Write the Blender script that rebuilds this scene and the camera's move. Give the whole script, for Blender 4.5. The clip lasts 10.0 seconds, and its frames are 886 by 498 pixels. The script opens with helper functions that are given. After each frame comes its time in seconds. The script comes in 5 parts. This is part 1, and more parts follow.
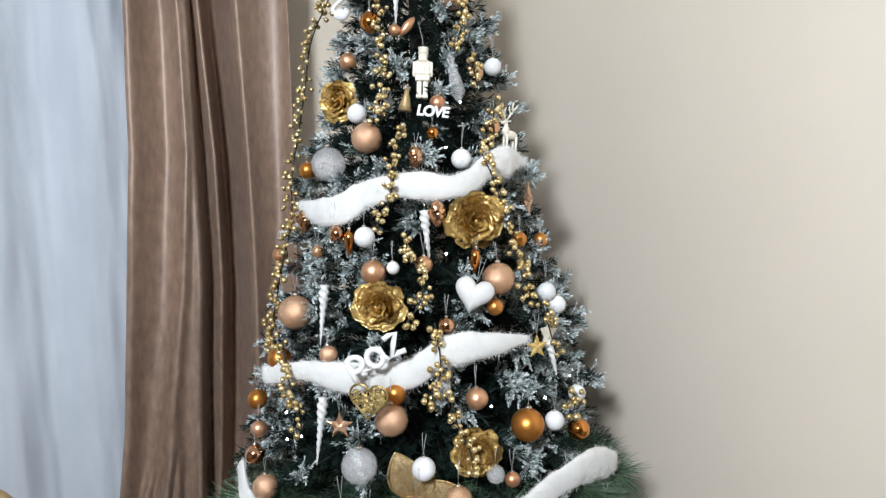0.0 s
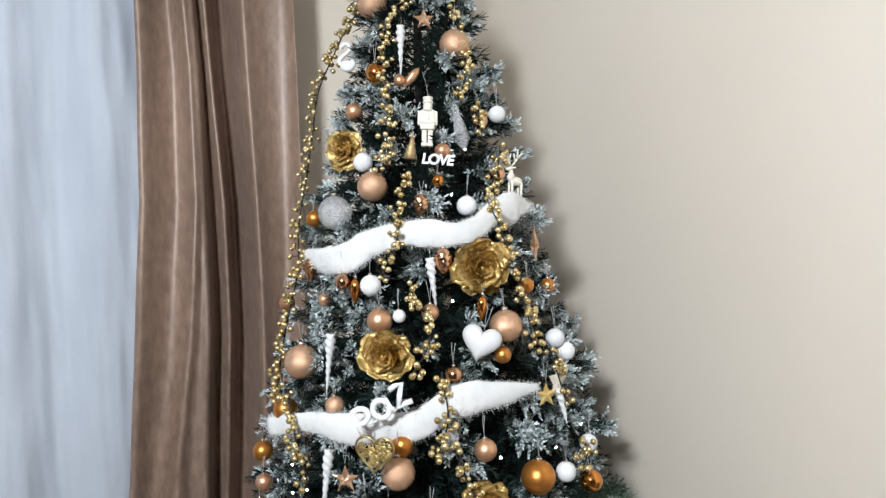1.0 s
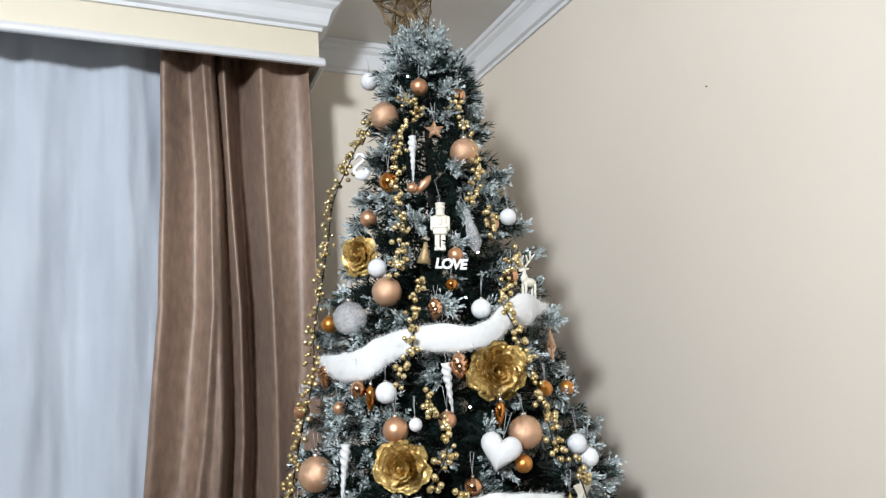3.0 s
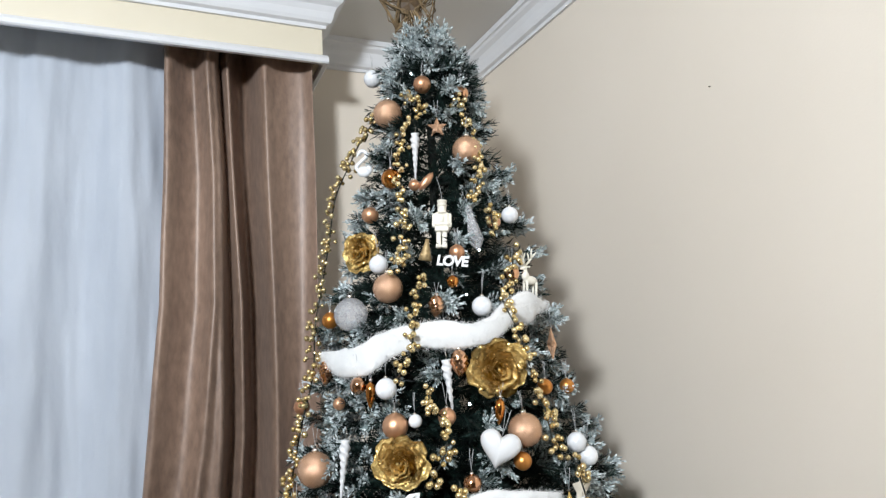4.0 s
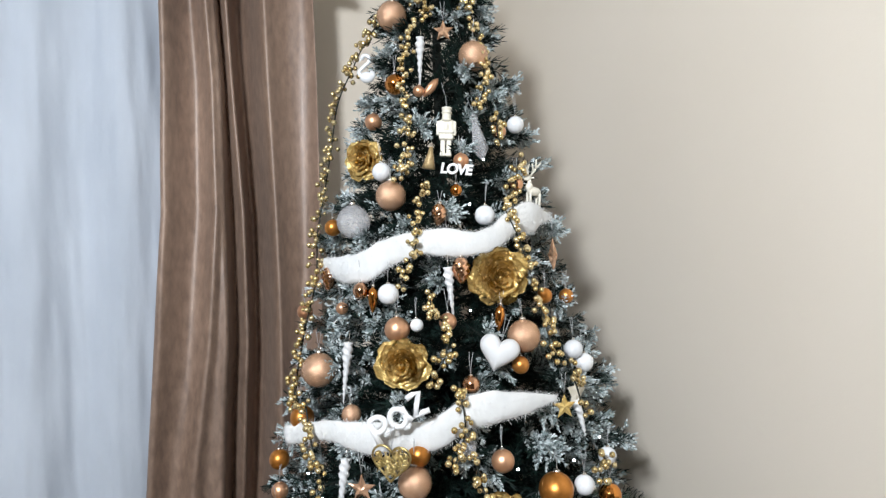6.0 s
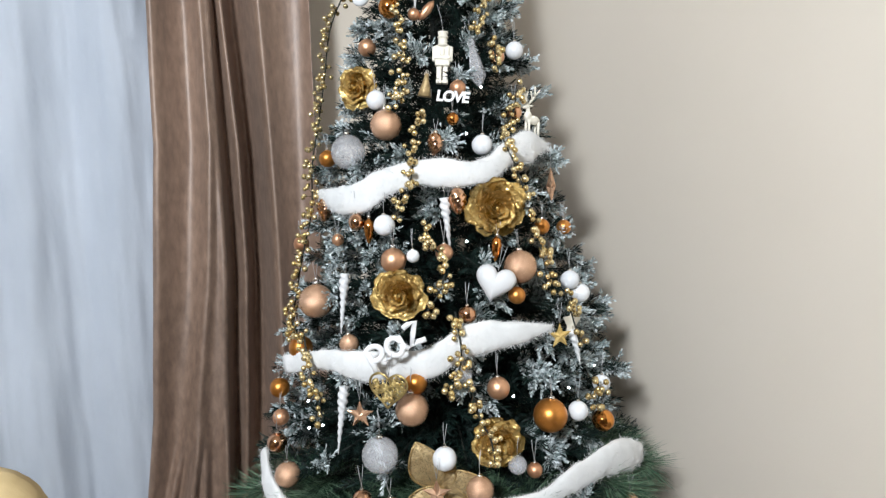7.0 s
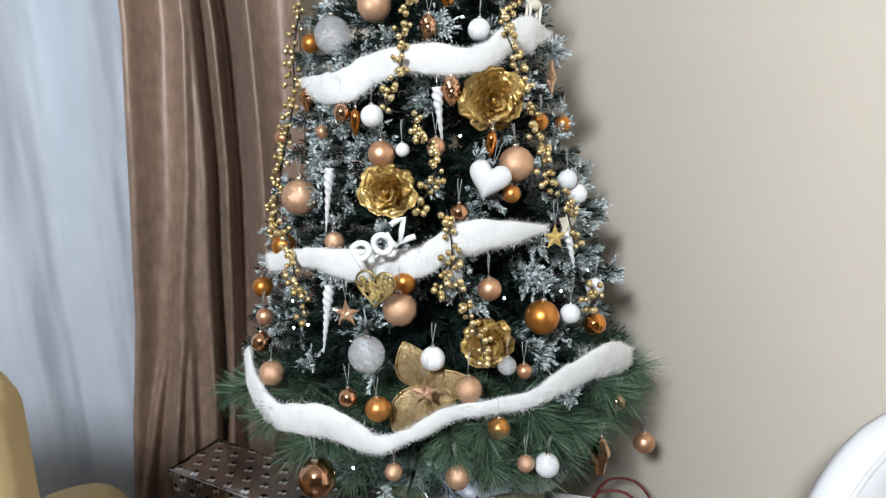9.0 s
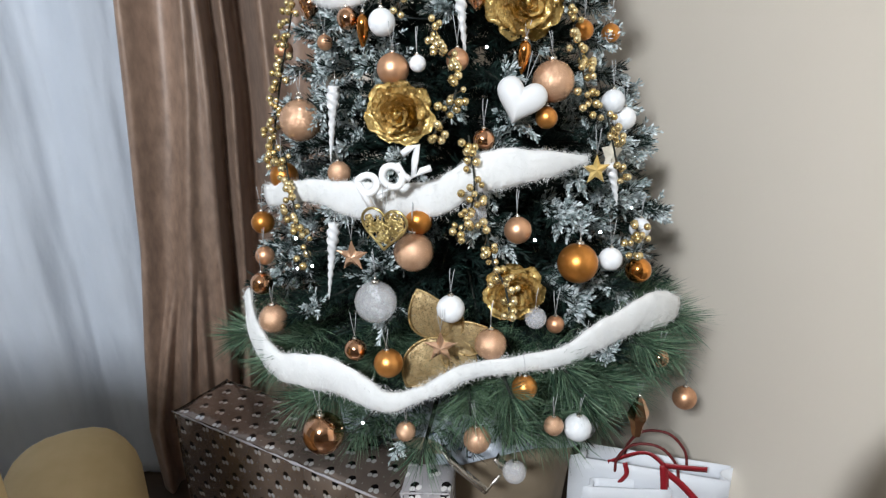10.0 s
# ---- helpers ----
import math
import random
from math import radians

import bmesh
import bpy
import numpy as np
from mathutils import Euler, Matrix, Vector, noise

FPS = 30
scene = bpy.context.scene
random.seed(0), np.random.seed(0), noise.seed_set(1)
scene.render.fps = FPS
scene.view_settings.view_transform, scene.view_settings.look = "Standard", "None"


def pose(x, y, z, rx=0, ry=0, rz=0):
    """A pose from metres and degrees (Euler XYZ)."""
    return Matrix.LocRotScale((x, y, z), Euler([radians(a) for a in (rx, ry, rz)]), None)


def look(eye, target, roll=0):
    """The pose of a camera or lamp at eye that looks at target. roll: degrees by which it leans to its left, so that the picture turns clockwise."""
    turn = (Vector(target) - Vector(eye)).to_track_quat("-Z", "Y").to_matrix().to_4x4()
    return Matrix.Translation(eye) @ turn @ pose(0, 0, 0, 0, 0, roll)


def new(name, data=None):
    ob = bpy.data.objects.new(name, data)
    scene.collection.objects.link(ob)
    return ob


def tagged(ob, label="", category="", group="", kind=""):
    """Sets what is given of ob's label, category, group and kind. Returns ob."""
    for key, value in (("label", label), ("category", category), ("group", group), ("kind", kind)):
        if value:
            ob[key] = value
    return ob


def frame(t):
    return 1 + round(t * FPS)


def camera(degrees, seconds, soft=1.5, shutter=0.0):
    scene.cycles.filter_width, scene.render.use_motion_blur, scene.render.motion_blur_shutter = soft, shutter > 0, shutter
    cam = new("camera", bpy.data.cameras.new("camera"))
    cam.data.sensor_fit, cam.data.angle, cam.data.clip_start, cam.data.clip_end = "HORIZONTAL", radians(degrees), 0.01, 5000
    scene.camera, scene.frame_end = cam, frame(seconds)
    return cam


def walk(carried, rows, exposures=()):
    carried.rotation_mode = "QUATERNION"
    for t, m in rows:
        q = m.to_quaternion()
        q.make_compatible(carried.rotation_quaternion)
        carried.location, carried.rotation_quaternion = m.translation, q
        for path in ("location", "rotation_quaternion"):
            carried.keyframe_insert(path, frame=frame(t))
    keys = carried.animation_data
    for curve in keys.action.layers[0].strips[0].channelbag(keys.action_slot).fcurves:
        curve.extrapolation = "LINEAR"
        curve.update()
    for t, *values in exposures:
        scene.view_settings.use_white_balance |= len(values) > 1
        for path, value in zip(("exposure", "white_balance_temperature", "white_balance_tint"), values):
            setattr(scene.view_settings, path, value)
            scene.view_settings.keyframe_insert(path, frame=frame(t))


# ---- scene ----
cam = camera(71.1, 10.0, 1.3)
# The plan below is drawn in units of 0.78 m, with the floor at -0.28 units.
UNIT = 0.78
ROOM = Matrix.Scale(UNIT, 4) @ Matrix.Translation((0, 0, 0.28))
PATH = [
    (0, (-0.075, 0.067, 1.512), (0.796, 1.86, 1.349), -1.6),
    (0.5, (-0.078, 0.07, 1.52), (0.787, 1.871, 1.416), -1.7),
    (1, (-0.062, 0.068, 1.533), (0.785, 1.879, 1.495), -2.3),
    (1.5, (-0.057, 0.079, 1.541), (0.79, 1.891, 1.557), -2.5),
    (2, (-0.054, 0.08, 1.556), (0.792, 1.89, 1.632), -3.1),
    (2.5, (-0.052, 0.065, 1.563), (0.776, 1.879, 1.718), -3.7),
    (3, (-0.061, 0.06, 1.566), (0.749, 1.871, 1.821), -3.7),
    (4.5, (-0.06, 0.061, 1.547), (0.745, 1.874, 1.804), -3.0),
    (5, (-0.06, 0.065, 1.538), (0.74, 1.891, 1.691), -2.4),
    (5.5, (-0.07, 0.068, 1.527), (0.732, 1.898, 1.611), -2.0),
    (7, (-0.052, 0.08, 1.505), (0.738, 1.907, 1.312), -2.1),
    (7.5, (-0.043, 0.085, 1.492), (0.742, 1.901, 1.201), -2.0),
    (8, (-0.041, 0.087, 1.486), (0.75, 1.888, 1.121), -1.8),
    (8.5, (-0.043, 0.106, 1.47), (0.754, 1.893, 1.054), -1.2),
    (9, (-0.033, 0.147, 1.449), (0.77, 1.92, 0.99), -0.9),
    (9.5, (-0.007, 0.201, 1.438), (0.745, 1.966, 0.875), -1.4),
    (10, (0.059, 0.313, 1.417), (0.748, 2.063, 0.735), -1.0),
]
walk(cam, [(t, look(ROOM @ Vector(eye), ROOM @ Vector(target), roll)) for t, eye, target, roll in PATH])

# ---------- world and lights ----------
world = bpy.data.worlds.new("world")
scene.world = world
world.use_nodes = True
world.node_tree.nodes["Background"].inputs[0].default_value = (0.9, 0.93, 1.0, 1)
world.node_tree.nodes["Background"].inputs[1].default_value = 0.005


def area_lamp(name, eye, target, size, power, colour):
    data = bpy.data.lights.new(name, "AREA")
    data.shape, data.size, data.energy, data.color = "DISK", size, power, colour
    ob = new(name, data)
    ob.matrix_world = ROOM @ look(eye, target)
    return ob


# the room's one lamp, under the ceiling behind the camera
area_lamp("ceiling_lamp_light", (-1.50, -0.90, 2.78), (0.5, 1.5, 1.1), 0.46, 97.0, (0.89, 0.95, 1.015))


# ---------- materials ----------
def nodes_of(name):
    m = bpy.data.materials.new(name)
    m.use_nodes = True
    nt = m.node_tree
    return m, nt, nt.nodes["Principled BSDF"]


def add(nt, kind, **values):
    n = nt.nodes.new(kind)
    for key, value in values.items():
        if key in n.inputs:
            n.inputs[key].default_value = value
    return n


def surface(name, dark, light, rough=0.6, metal=0.0, scale=40.0, detail=4.0, bump=0.2, bump_scale=300.0, bump_dist=0.001,
            rough_var=0.1, island=0.0, big=3.0, stretch=(1, 1, 1), per_object=0.0):
    """Two tones mixed by noise at two scales, with fine relief; island or per_object: extra tone for each piece."""
    m, nt, b = nodes_of(name)
    link = nt.links.new
    co = add(nt, "ShaderNodeTexCoord")
    mp = add(nt, "ShaderNodeMapping", Scale=stretch)
    link(co.outputs["Object"], mp.inputs["Vector"])
    n1 = add(nt, "ShaderNodeTexNoise", Scale=scale, Detail=detail)
    n2 = add(nt, "ShaderNodeTexNoise", Scale=big, Detail=2.0)
    n3 = add(nt, "ShaderNodeTexNoise", Scale=bump_scale, Detail=3.0)
    for n in (n1, n2, n3):
        link(mp.outputs[0], n.inputs["Vector"])
    mean = nt.nodes.new("ShaderNodeMath")
    mean.operation = "MULTIPLY_ADD"
    mean.inputs[1].default_value = 0.6
    half = nt.nodes.new("ShaderNodeMath")
    half.operation = "MULTIPLY"
    half.inputs[1].default_value = 0.4
    link(n2.outputs["Fac"], half.inputs[0])
    link(n1.outputs["Fac"], mean.inputs[0])
    link(half.outputs[0], mean.inputs[2])
    fac = mean.outputs[0]
    if island or per_object:
        src = add(nt, "ShaderNodeNewGeometry").outputs["Random Per Island"] if island else add(nt, "ShaderNodeObjectInfo").outputs["Random"]
        more = nt.nodes.new("ShaderNodeMath")
        more.operation = "MULTIPLY_ADD"
        more.inputs[1].default_value = island or per_object
        sub = nt.nodes.new("ShaderNodeMath")
        sub.operation = "SUBTRACT"
        sub.inputs[1].default_value = (island or per_object) / 2
        link(src, more.inputs[0])
        link(fac, sub.inputs[0])
        link(sub.outputs[0], more.inputs[2])
        fac = more.outputs[0]
    ramp = nt.nodes.new("ShaderNodeValToRGB")
    ramp.color_ramp.elements[0].position, ramp.color_ramp.elements[1].position = 0.3, 0.7
    ramp.color_ramp.elements[0].color, ramp.color_ramp.elements[1].color = (*dark, 1), (*light, 1)
    link(fac, ramp.inputs[0])
    link(ramp.outputs[0], b.inputs["Base Color"])
    b.inputs["Metallic"].default_value = metal
    rr = add(nt, "ShaderNodeMapRange")
    rr.inputs["To Min"].default_value, rr.inputs["To Max"].default_value = max(0.02, rough - rough_var), rough + rough_var
    link(n1.outputs["Fac"], rr.inputs["Value"])
    link(rr.outputs[0], b.inputs["Roughness"])
    if bump:
        bp = add(nt, "ShaderNodeBump", Strength=bump, Distance=bump_dist)
        link(n3.outputs["Fac"], bp.inputs["Height"])
        link(bp.outputs[0], b.inputs["Normal"])
    return m


def glitter(name, dark, light, rough=0.32, metal=0.75, grain=420.0, bump=0.6):
    """Small facets that each catch the light their own way."""
    m = surface(name, dark, light, rough, metal, scale=60, bump=0)
    nt, link = m.node_tree, m.node_tree.links.new
    b = nt.nodes["Principled BSDF"]
    co = add(nt, "ShaderNodeTexCoord")
    v = add(nt, "ShaderNodeTexVoronoi", Scale=grain)
    link(co.outputs["Object"], v.inputs["Vector"])
    off = nt.nodes.new("ShaderNodeVectorMath")
    off.operation = "MULTIPLY_ADD"
    off.inputs[1].default_value = (bump, bump, bump)
    off.inputs[2].default_value = (-bump / 2, -bump / 2, -bump / 2)
    link(v.outputs["Color"], off.inputs[0])
    tot = nt.nodes.new("ShaderNodeVectorMath")
    tot.operation = "ADD"
    link(off.outputs[0], tot.inputs[0])
    link(add(nt, "ShaderNodeNewGeometry").outputs["Normal"], tot.inputs[1])
    unit = nt.nodes.new("ShaderNodeVectorMath")
    unit.operation = "NORMALIZE"
    link(tot.outputs[0], unit.inputs[0])
    link(unit.outputs[0], b.inputs["Normal"])
    return m


M = {}
M["wall"] = surface("wall_paint", (0.755, 0.68, 0.58), (0.795, 0.72, 0.62), 0.62, scale=1.2, big=0.6, bump=0.12, bump_scale=160, bump_dist=0.0015)
# unseen walls: a dark tone chosen to weaken bounced light and deepen shadows
M["unseen_wall"] = surface("low_bounce_paint", (0.22, 0.20, 0.175), (0.26, 0.235, 0.21), 0.7, scale=1.2, big=0.6, bump=0.12, bump_scale=160, bump_dist=0.0015)
M["ceiling"] = surface("ceiling_paint", (0.70, 0.69, 0.67), (0.75, 0.74, 0.72), 0.8, scale=2, bump=0.1, bump_scale=120)
# floor darkened so that less light bounces up under the tree
M["floor"] = surface("floor_tile", (0.055, 0.038, 0.027), (0.095, 0.066, 0.047), 0.4, scale=3, bump=0.05)
M["trim"] = surface("white_gloss_trim", (0.74, 0.75, 0.77), (0.80, 0.81, 0.83), 0.38, scale=5, bump=0.05)
M["cream"] = surface("cream_panel", (0.76, 0.69, 0.54), (0.80, 0.73, 0.58), 0.45, scale=4, bump=0.08)
M["satin"] = surface("brown_satin", (0.165, 0.104, 0.073), (0.375, 0.249, 0.179), 0.5, scale=46, detail=6, bump=0.3, bump_scale=60,
                     bump_dist=0.002, rough_var=0.08, stretch=(1, 1, 0.45))
M["satin"].node_tree.nodes["Principled BSDF"].inputs["Metallic"].default_value = 0.12
M["satin"].node_tree.nodes["Principled BSDF"].inputs["Sheen Weight"].default_value = 0.12
M["satin"].node_tree.nodes["Principled BSDF"].inputs["Specular IOR Level"].default_value = 0.9
M["sheer"] = surface("white_voile", (0.47, 0.515, 0.585), (0.56, 0.605, 0.675), 0.75, scale=6, bump=0.45, bump_scale=11, bump_dist=0.012, stretch=(1, 1, 0.45))
M["frost"] = surface("flocked_needle", (0.23, 0.29, 0.285), (0.72, 0.77, 0.78), 0.9, scale=30, bump=0.0, island=0.55)
M["frost"].node_tree.nodes["Principled BSDF"].inputs["Specular IOR Level"].default_value = 0.08
# green taken near black: the shade between the tips is in this colour
M["green"] = surface("shade_green_needle", (0.0015, 0.006, 0.005), (0.010, 0.028, 0.022), 0.6, scale=30, bump=0.0, island=0.8)
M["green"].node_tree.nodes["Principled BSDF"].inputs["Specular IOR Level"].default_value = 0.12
M["pine"] = surface("long_pine_needle", (0.020, 0.056, 0.032), (0.15, 0.235, 0.145), 0.5, scale=30, bump=0.0, island=0.9)
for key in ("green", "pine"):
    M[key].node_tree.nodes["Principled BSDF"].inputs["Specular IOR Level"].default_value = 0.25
M["bark"] = surface("dark_branch", (0.008, 0.012, 0.009), (0.02, 0.024, 0.018), 0.85, scale=80, bump=0.5)
M["fur"] = surface("white_fur", (0.68, 0.685, 0.68), (0.79, 0.79, 0.78), 0.95, scale=22, bump=0.5, bump_scale=34, bump_dist=0.008, stretch=(1, 1, 0.6))
M["pearl"] = surface("pearl_white", (0.70, 0.72, 0.74), (0.80, 0.81, 0.82), 0.2, scale=3, bump=0.04, per_object=0.4)
M["rose"] = surface("matte_rose_gold", (0.62, 0.31, 0.17), (0.74, 0.42, 0.25), 0.42, 0.85, scale=6, bump=0.08, bump_scale=260, per_object=0.6)
M["amber"] = surface("satin_amber", (0.60, 0.24, 0.05), (0.72, 0.32, 0.09), 0.36, 0.85, scale=5, bump=0.06, per_object=0.5)
M["amberfoil"] = surface("glossy_amber", (0.72, 0.26, 0.05), (0.82, 0.36, 0.10), 0.10, 1.0, scale=4, bump=0.04, bump_scale=4, bump_dist=0.1)
M["copper"] = surface("mirror_copper", (0.70, 0.38, 0.22), (0.80, 0.48, 0.30), 0.08, 1.0, scale=4, bump=0.01, bump_scale=5, bump_dist=0.05, per_object=0.4)
M["glitter"] = glitter("rose_gold_glitter", (0.56, 0.32, 0.19), (0.78, 0.50, 0.33), 0.24, 0.6, 58.0, 0.82)
M["gold"] = surface("gold_foil", (0.66, 0.43, 0.12), (0.94, 0.73, 0.31), 0.24, 0.6, scale=5, bump=0.26, bump_scale=6, bump_dist=0.08, rough_var=0.12)
M["berry"] = surface("gold_berry", (0.60, 0.45, 0.20), (0.84, 0.69, 0.39), 0.2, 0.85, scale=50, bump=0.05, per_object=0.6)
M["goldlace"] = glitter("gold_glitter_lace", (0.34, 0.22, 0.08), (0.72, 0.54, 0.28), 0.3, 0.7, 500.0, 0.8)
M["antique"] = surface("antique_gold", (0.42, 0.31, 0.12), (0.66, 0.52, 0.24), 0.3, 0.9, scale=40, bump=0.1)
M["wire"] = surface("brown_wire", (0.05, 0.03, 0.015), (0.12, 0.075, 0.035), 0.6, scale=80, bump=0.2)
M["silver"] = surface("silver_cap", (0.62, 0.58, 0.52), (0.76, 0.72, 0.66), 0.25, 1.0, scale=40, bump=0.1)
M["thread"] = surface("grey_thread", (0.35, 0.36, 0.37), (0.52, 0.53, 0.54), 0.7, scale=200, bump=0)
M["plastic"] = surface("white_plastic", (0.64, 0.65, 0.66), (0.72, 0.72, 0.72), 0.4, scale=20, bump=0.1)
M["letter"] = surface("white_lacquer", (0.80, 0.81, 0.82), (0.86, 0.86, 0.86), 0.45, scale=20, bump=0.05)
M["ivory"] = surface("ivory_resin", (0.70, 0.66, 0.55), (0.82, 0.78, 0.68), 0.45, scale=60, bump=0.2, bump_scale=200)
M["wicker"] = surface("brown_wicker", (0.10, 0.065, 0.03), (0.34, 0.235, 0.12), 0.75, scale=120, bump=0.6, bump_scale=220, bump_dist=0.003, island=0.6)
M["chair"] = surface("ochre_upholstery", (0.50, 0.37, 0.18), (0.60, 0.46, 0.25), 0.75, scale=14, bump=0.35, bump_scale=420, bump_dist=0.001)
M["white_leather"] = surface("white_leather", (0.74, 0.76, 0.80), (0.80, 0.82, 0.85), 0.42, scale=9, bump=0.15, bump_scale=240)
M["pot"] = surface("tan_cloth", (0.20, 0.155, 0.10), (0.29, 0.23, 0.16), 0.8, scale=12, bump=0.4, bump_scale=300)
M["clothprint"] = surface("silvery_cloth", (0.30, 0.34, 0.40), (0.50, 0.54, 0.60), 0.4, scale=18, bump=0.4, bump_scale=60)
M["paper"] = surface("white_paper", (0.72, 0.74, 0.78), (0.80, 0.82, 0.85), 0.5, scale=7, bump=0.06, bump_scale=60)
M["red"] = surface("red_ribbon", (0.24, 0.008, 0.014), (0.36, 0.016, 0.024), 0.4, scale=60, bump=0.15)
M["cord"] = surface("dark_red_cord", (0.11, 0.012, 0.012), (0.18, 0.02, 0.018), 0.6, scale=300, bump=0.5)
M["black"] = surface("black_print", (0.012, 0.012, 0.016), (0.025, 0.025, 0.03), 0.5, scale=40, bump=0)
M["blueprint"] = surface("blue_print", (0.03, 0.06, 0.16), (0.06, 0.10, 0.24), 0.5, scale=40, bump=0)
M["cable"] = surface("dark_cable", (0.006, 0.012, 0.012), (0.012, 0.02, 0.02), 0.5, scale=60, bump=0)


def clear_frosted():
    m = surface("frosted_clear_plastic", (0.74, 0.74, 0.77), (0.90, 0.90, 0.91), 0.24, scale=90, bump=0.25, bump_scale=240)
    b = m.node_tree.nodes["Principled BSDF"]
    b.inputs["Transmission Weight"].default_value = 0.3
    b.inputs["IOR"].default_value = 1.2
    b.inputs["Alpha"].default_value = 0.4
    return m


def led_glow():
    m, nt, b = nodes_of("led_glow")
    b.inputs["Emission Color"].default_value = (0.75, 0.88, 1.0, 1)
    b.inputs["Emission Strength"].default_value = 14.0
    return m


def print_paper(name, ground_dark, ground_light, cell, metal):
    """Wrapping paper printed with staggered pairs of a pale and a black spot, over a shiny ground."""
    m = surface(name, ground_dark, ground_light, 0.22, metal, scale=9, bump=0.25, bump_scale=30, bump_dist=0.004)
    nt, link = m.node_tree, m.node_tree.links.new
    b = nt.nodes["Principled BSDF"]
    uv = add(nt, "ShaderNodeTexCoord").outputs["UV"]

    def math_node(op, a, c=None, d=None):
        n = nt.nodes.new("ShaderNodeMath")
        n.operation = op
        for i, v in enumerate((a, c, d)):
            if v is None:
                continue
            if isinstance(v, (int, float)):
                n.inputs[i].default_value = v
            else:
                link(v, n.inputs[i])
        return n.outputs[0]

    sep = add(nt, "ShaderNodeSeparateXYZ")
    link(uv, sep.inputs[0])
    u, v = math_node("DIVIDE", sep.outputs[0], cell), math_node("DIVIDE", sep.outputs[1], cell * 0.62)
    row = math_node("FLOOR", v)
    u = math_node("ADD", u, math_node("MULTIPLY", math_node("MODULO", row, 2.0), 0.5))
    fu, fv = math_node("FRACT", u), math_node("FRACT", v)

    def spot(cx, cy, rad, squash):
        dx, dy = math_node("SUBTRACT", fu, cx), math_node("MULTIPLY", math_node("SUBTRACT", fv, cy), squash)
        dist = math_node("ADD", math_node("MULTIPLY", dx, dx), math_node("MULTIPLY", dy, dy))
        return math_node("LESS_THAN", dist, rad * rad)

    col = b.inputs["Base Color"].links[0].from_socket
    for cx, cy, rad, sq, tone in ((0.40, 0.60, 0.14, 0.62, (0.012, 0.010, 0.010)), (0.35, 0.34, 0.09, 0.55, (0.74, 0.72, 0.70)),
                                  (0.55, 0.42, 0.095, 0.55, (0.76, 0.74, 0.72)), (0.88, 0.55, 0.024, 0.6, (0.6, 0.58, 0.56))):
        mix = nt.nodes.new("ShaderNodeMix")
        mix.data_type = "RGBA"
        link(spot(cx, cy, rad, sq), mix.inputs["Factor"])
        link(col, mix.inputs["A"])
        mix.inputs["B"].default_value = (*tone, 1)
        col = mix.outputs["Result"]
    link(col, b.inputs["Base Color"])
    return m


def lace():
    """Gold net: round holes between glittering threads."""
    m = glitter("gold_net", (0.30, 0.20, 0.09), (0.62, 0.47, 0.25), 0.45, 0.5, 450.0, 0.5)
    nt, link = m.node_tree, m.node_tree.links.new
    b = nt.nodes["Principled BSDF"]
    co = add(nt, "ShaderNodeTexCoord")
    v = add(nt, "ShaderNodeTexVoronoi", Scale=400.0)
    v.feature = "DISTANCE_TO_EDGE"
    link(co.outputs["Object"], v.inputs["Vector"])
    gt = nt.nodes.new("ShaderNodeMath")
    gt.operation = "LESS_THAN"
    gt.inputs[1].default_value = 0.26
    link(v.outputs["Distance"], gt.inputs[0])
    link(gt.outputs[0], b.inputs["Alpha"])
    return m


M["clear"] = clear_frosted()
M["led"] = led_glow()
M["wrap"] = print_paper("brown_wrapping_paper", (0.19, 0.148, 0.124), (0.33, 0.258, 0.216), 0.064, 0.7)
M["wrap2"] = print_paper("pale_wrapping_paper", (0.34, 0.32, 0.33), (0.46, 0.44, 0.45), 0.07, 0.1)
M["net"] = lace()


# ---------- mesh helpers ----------
def part(name, bm, material, parent=None, label="", smooth=True, at=None):
    """Links a bmesh, or a finished mesh, as one object under parent."""
    if isinstance(bm, bmesh.types.BMesh):
        me = bpy.data.meshes.new(name)
        bm.normal_update()
        bm.to_mesh(me)
        bm.free()
        if smooth:
            me.polygons.foreach_set("use_smooth", [True] * len(me.polygons))
    else:
        me = bm
    if material is not None and not me.materials:
        me.materials.append(material)
    ob = new(name, me)
    ob.parent = parent
    if at is not None or parent is None:
        ob.matrix_basis = (at or Matrix()) if parent else ROOM @ (at or Matrix())
    if label:
        tagged(ob, label)
    return ob


def thing(name, at, label, category, group="", kind=""):
    ob = new(name)
    ob.empty_display_size = 0.02
    ob.matrix_basis = ROOM @ (at if isinstance(at, Matrix) else Matrix.Translation(at))
    return tagged(ob, label, category, group, kind)


def quads_mesh(name, verts, quads, material):
    """A mesh from arrays of places (n, 3) and quads (m, 4)."""
    me = bpy.data.meshes.new(name)
    verts, quads = np.asarray(verts, np.float32), np.asarray(quads, np.int32)
    me.vertices.add(len(verts))
    me.vertices.foreach_set("co", verts.ravel())
    me.loops.add(quads.size)
    me.loops.foreach_set("vertex_index", quads.ravel())
    me.polygons.add(len(quads))
    me.polygons.foreach_set("loop_start", np.arange(0, quads.size, 4, dtype=np.int32))
    me.update(calc_edges=True)
    me.materials.append(material)
    return me


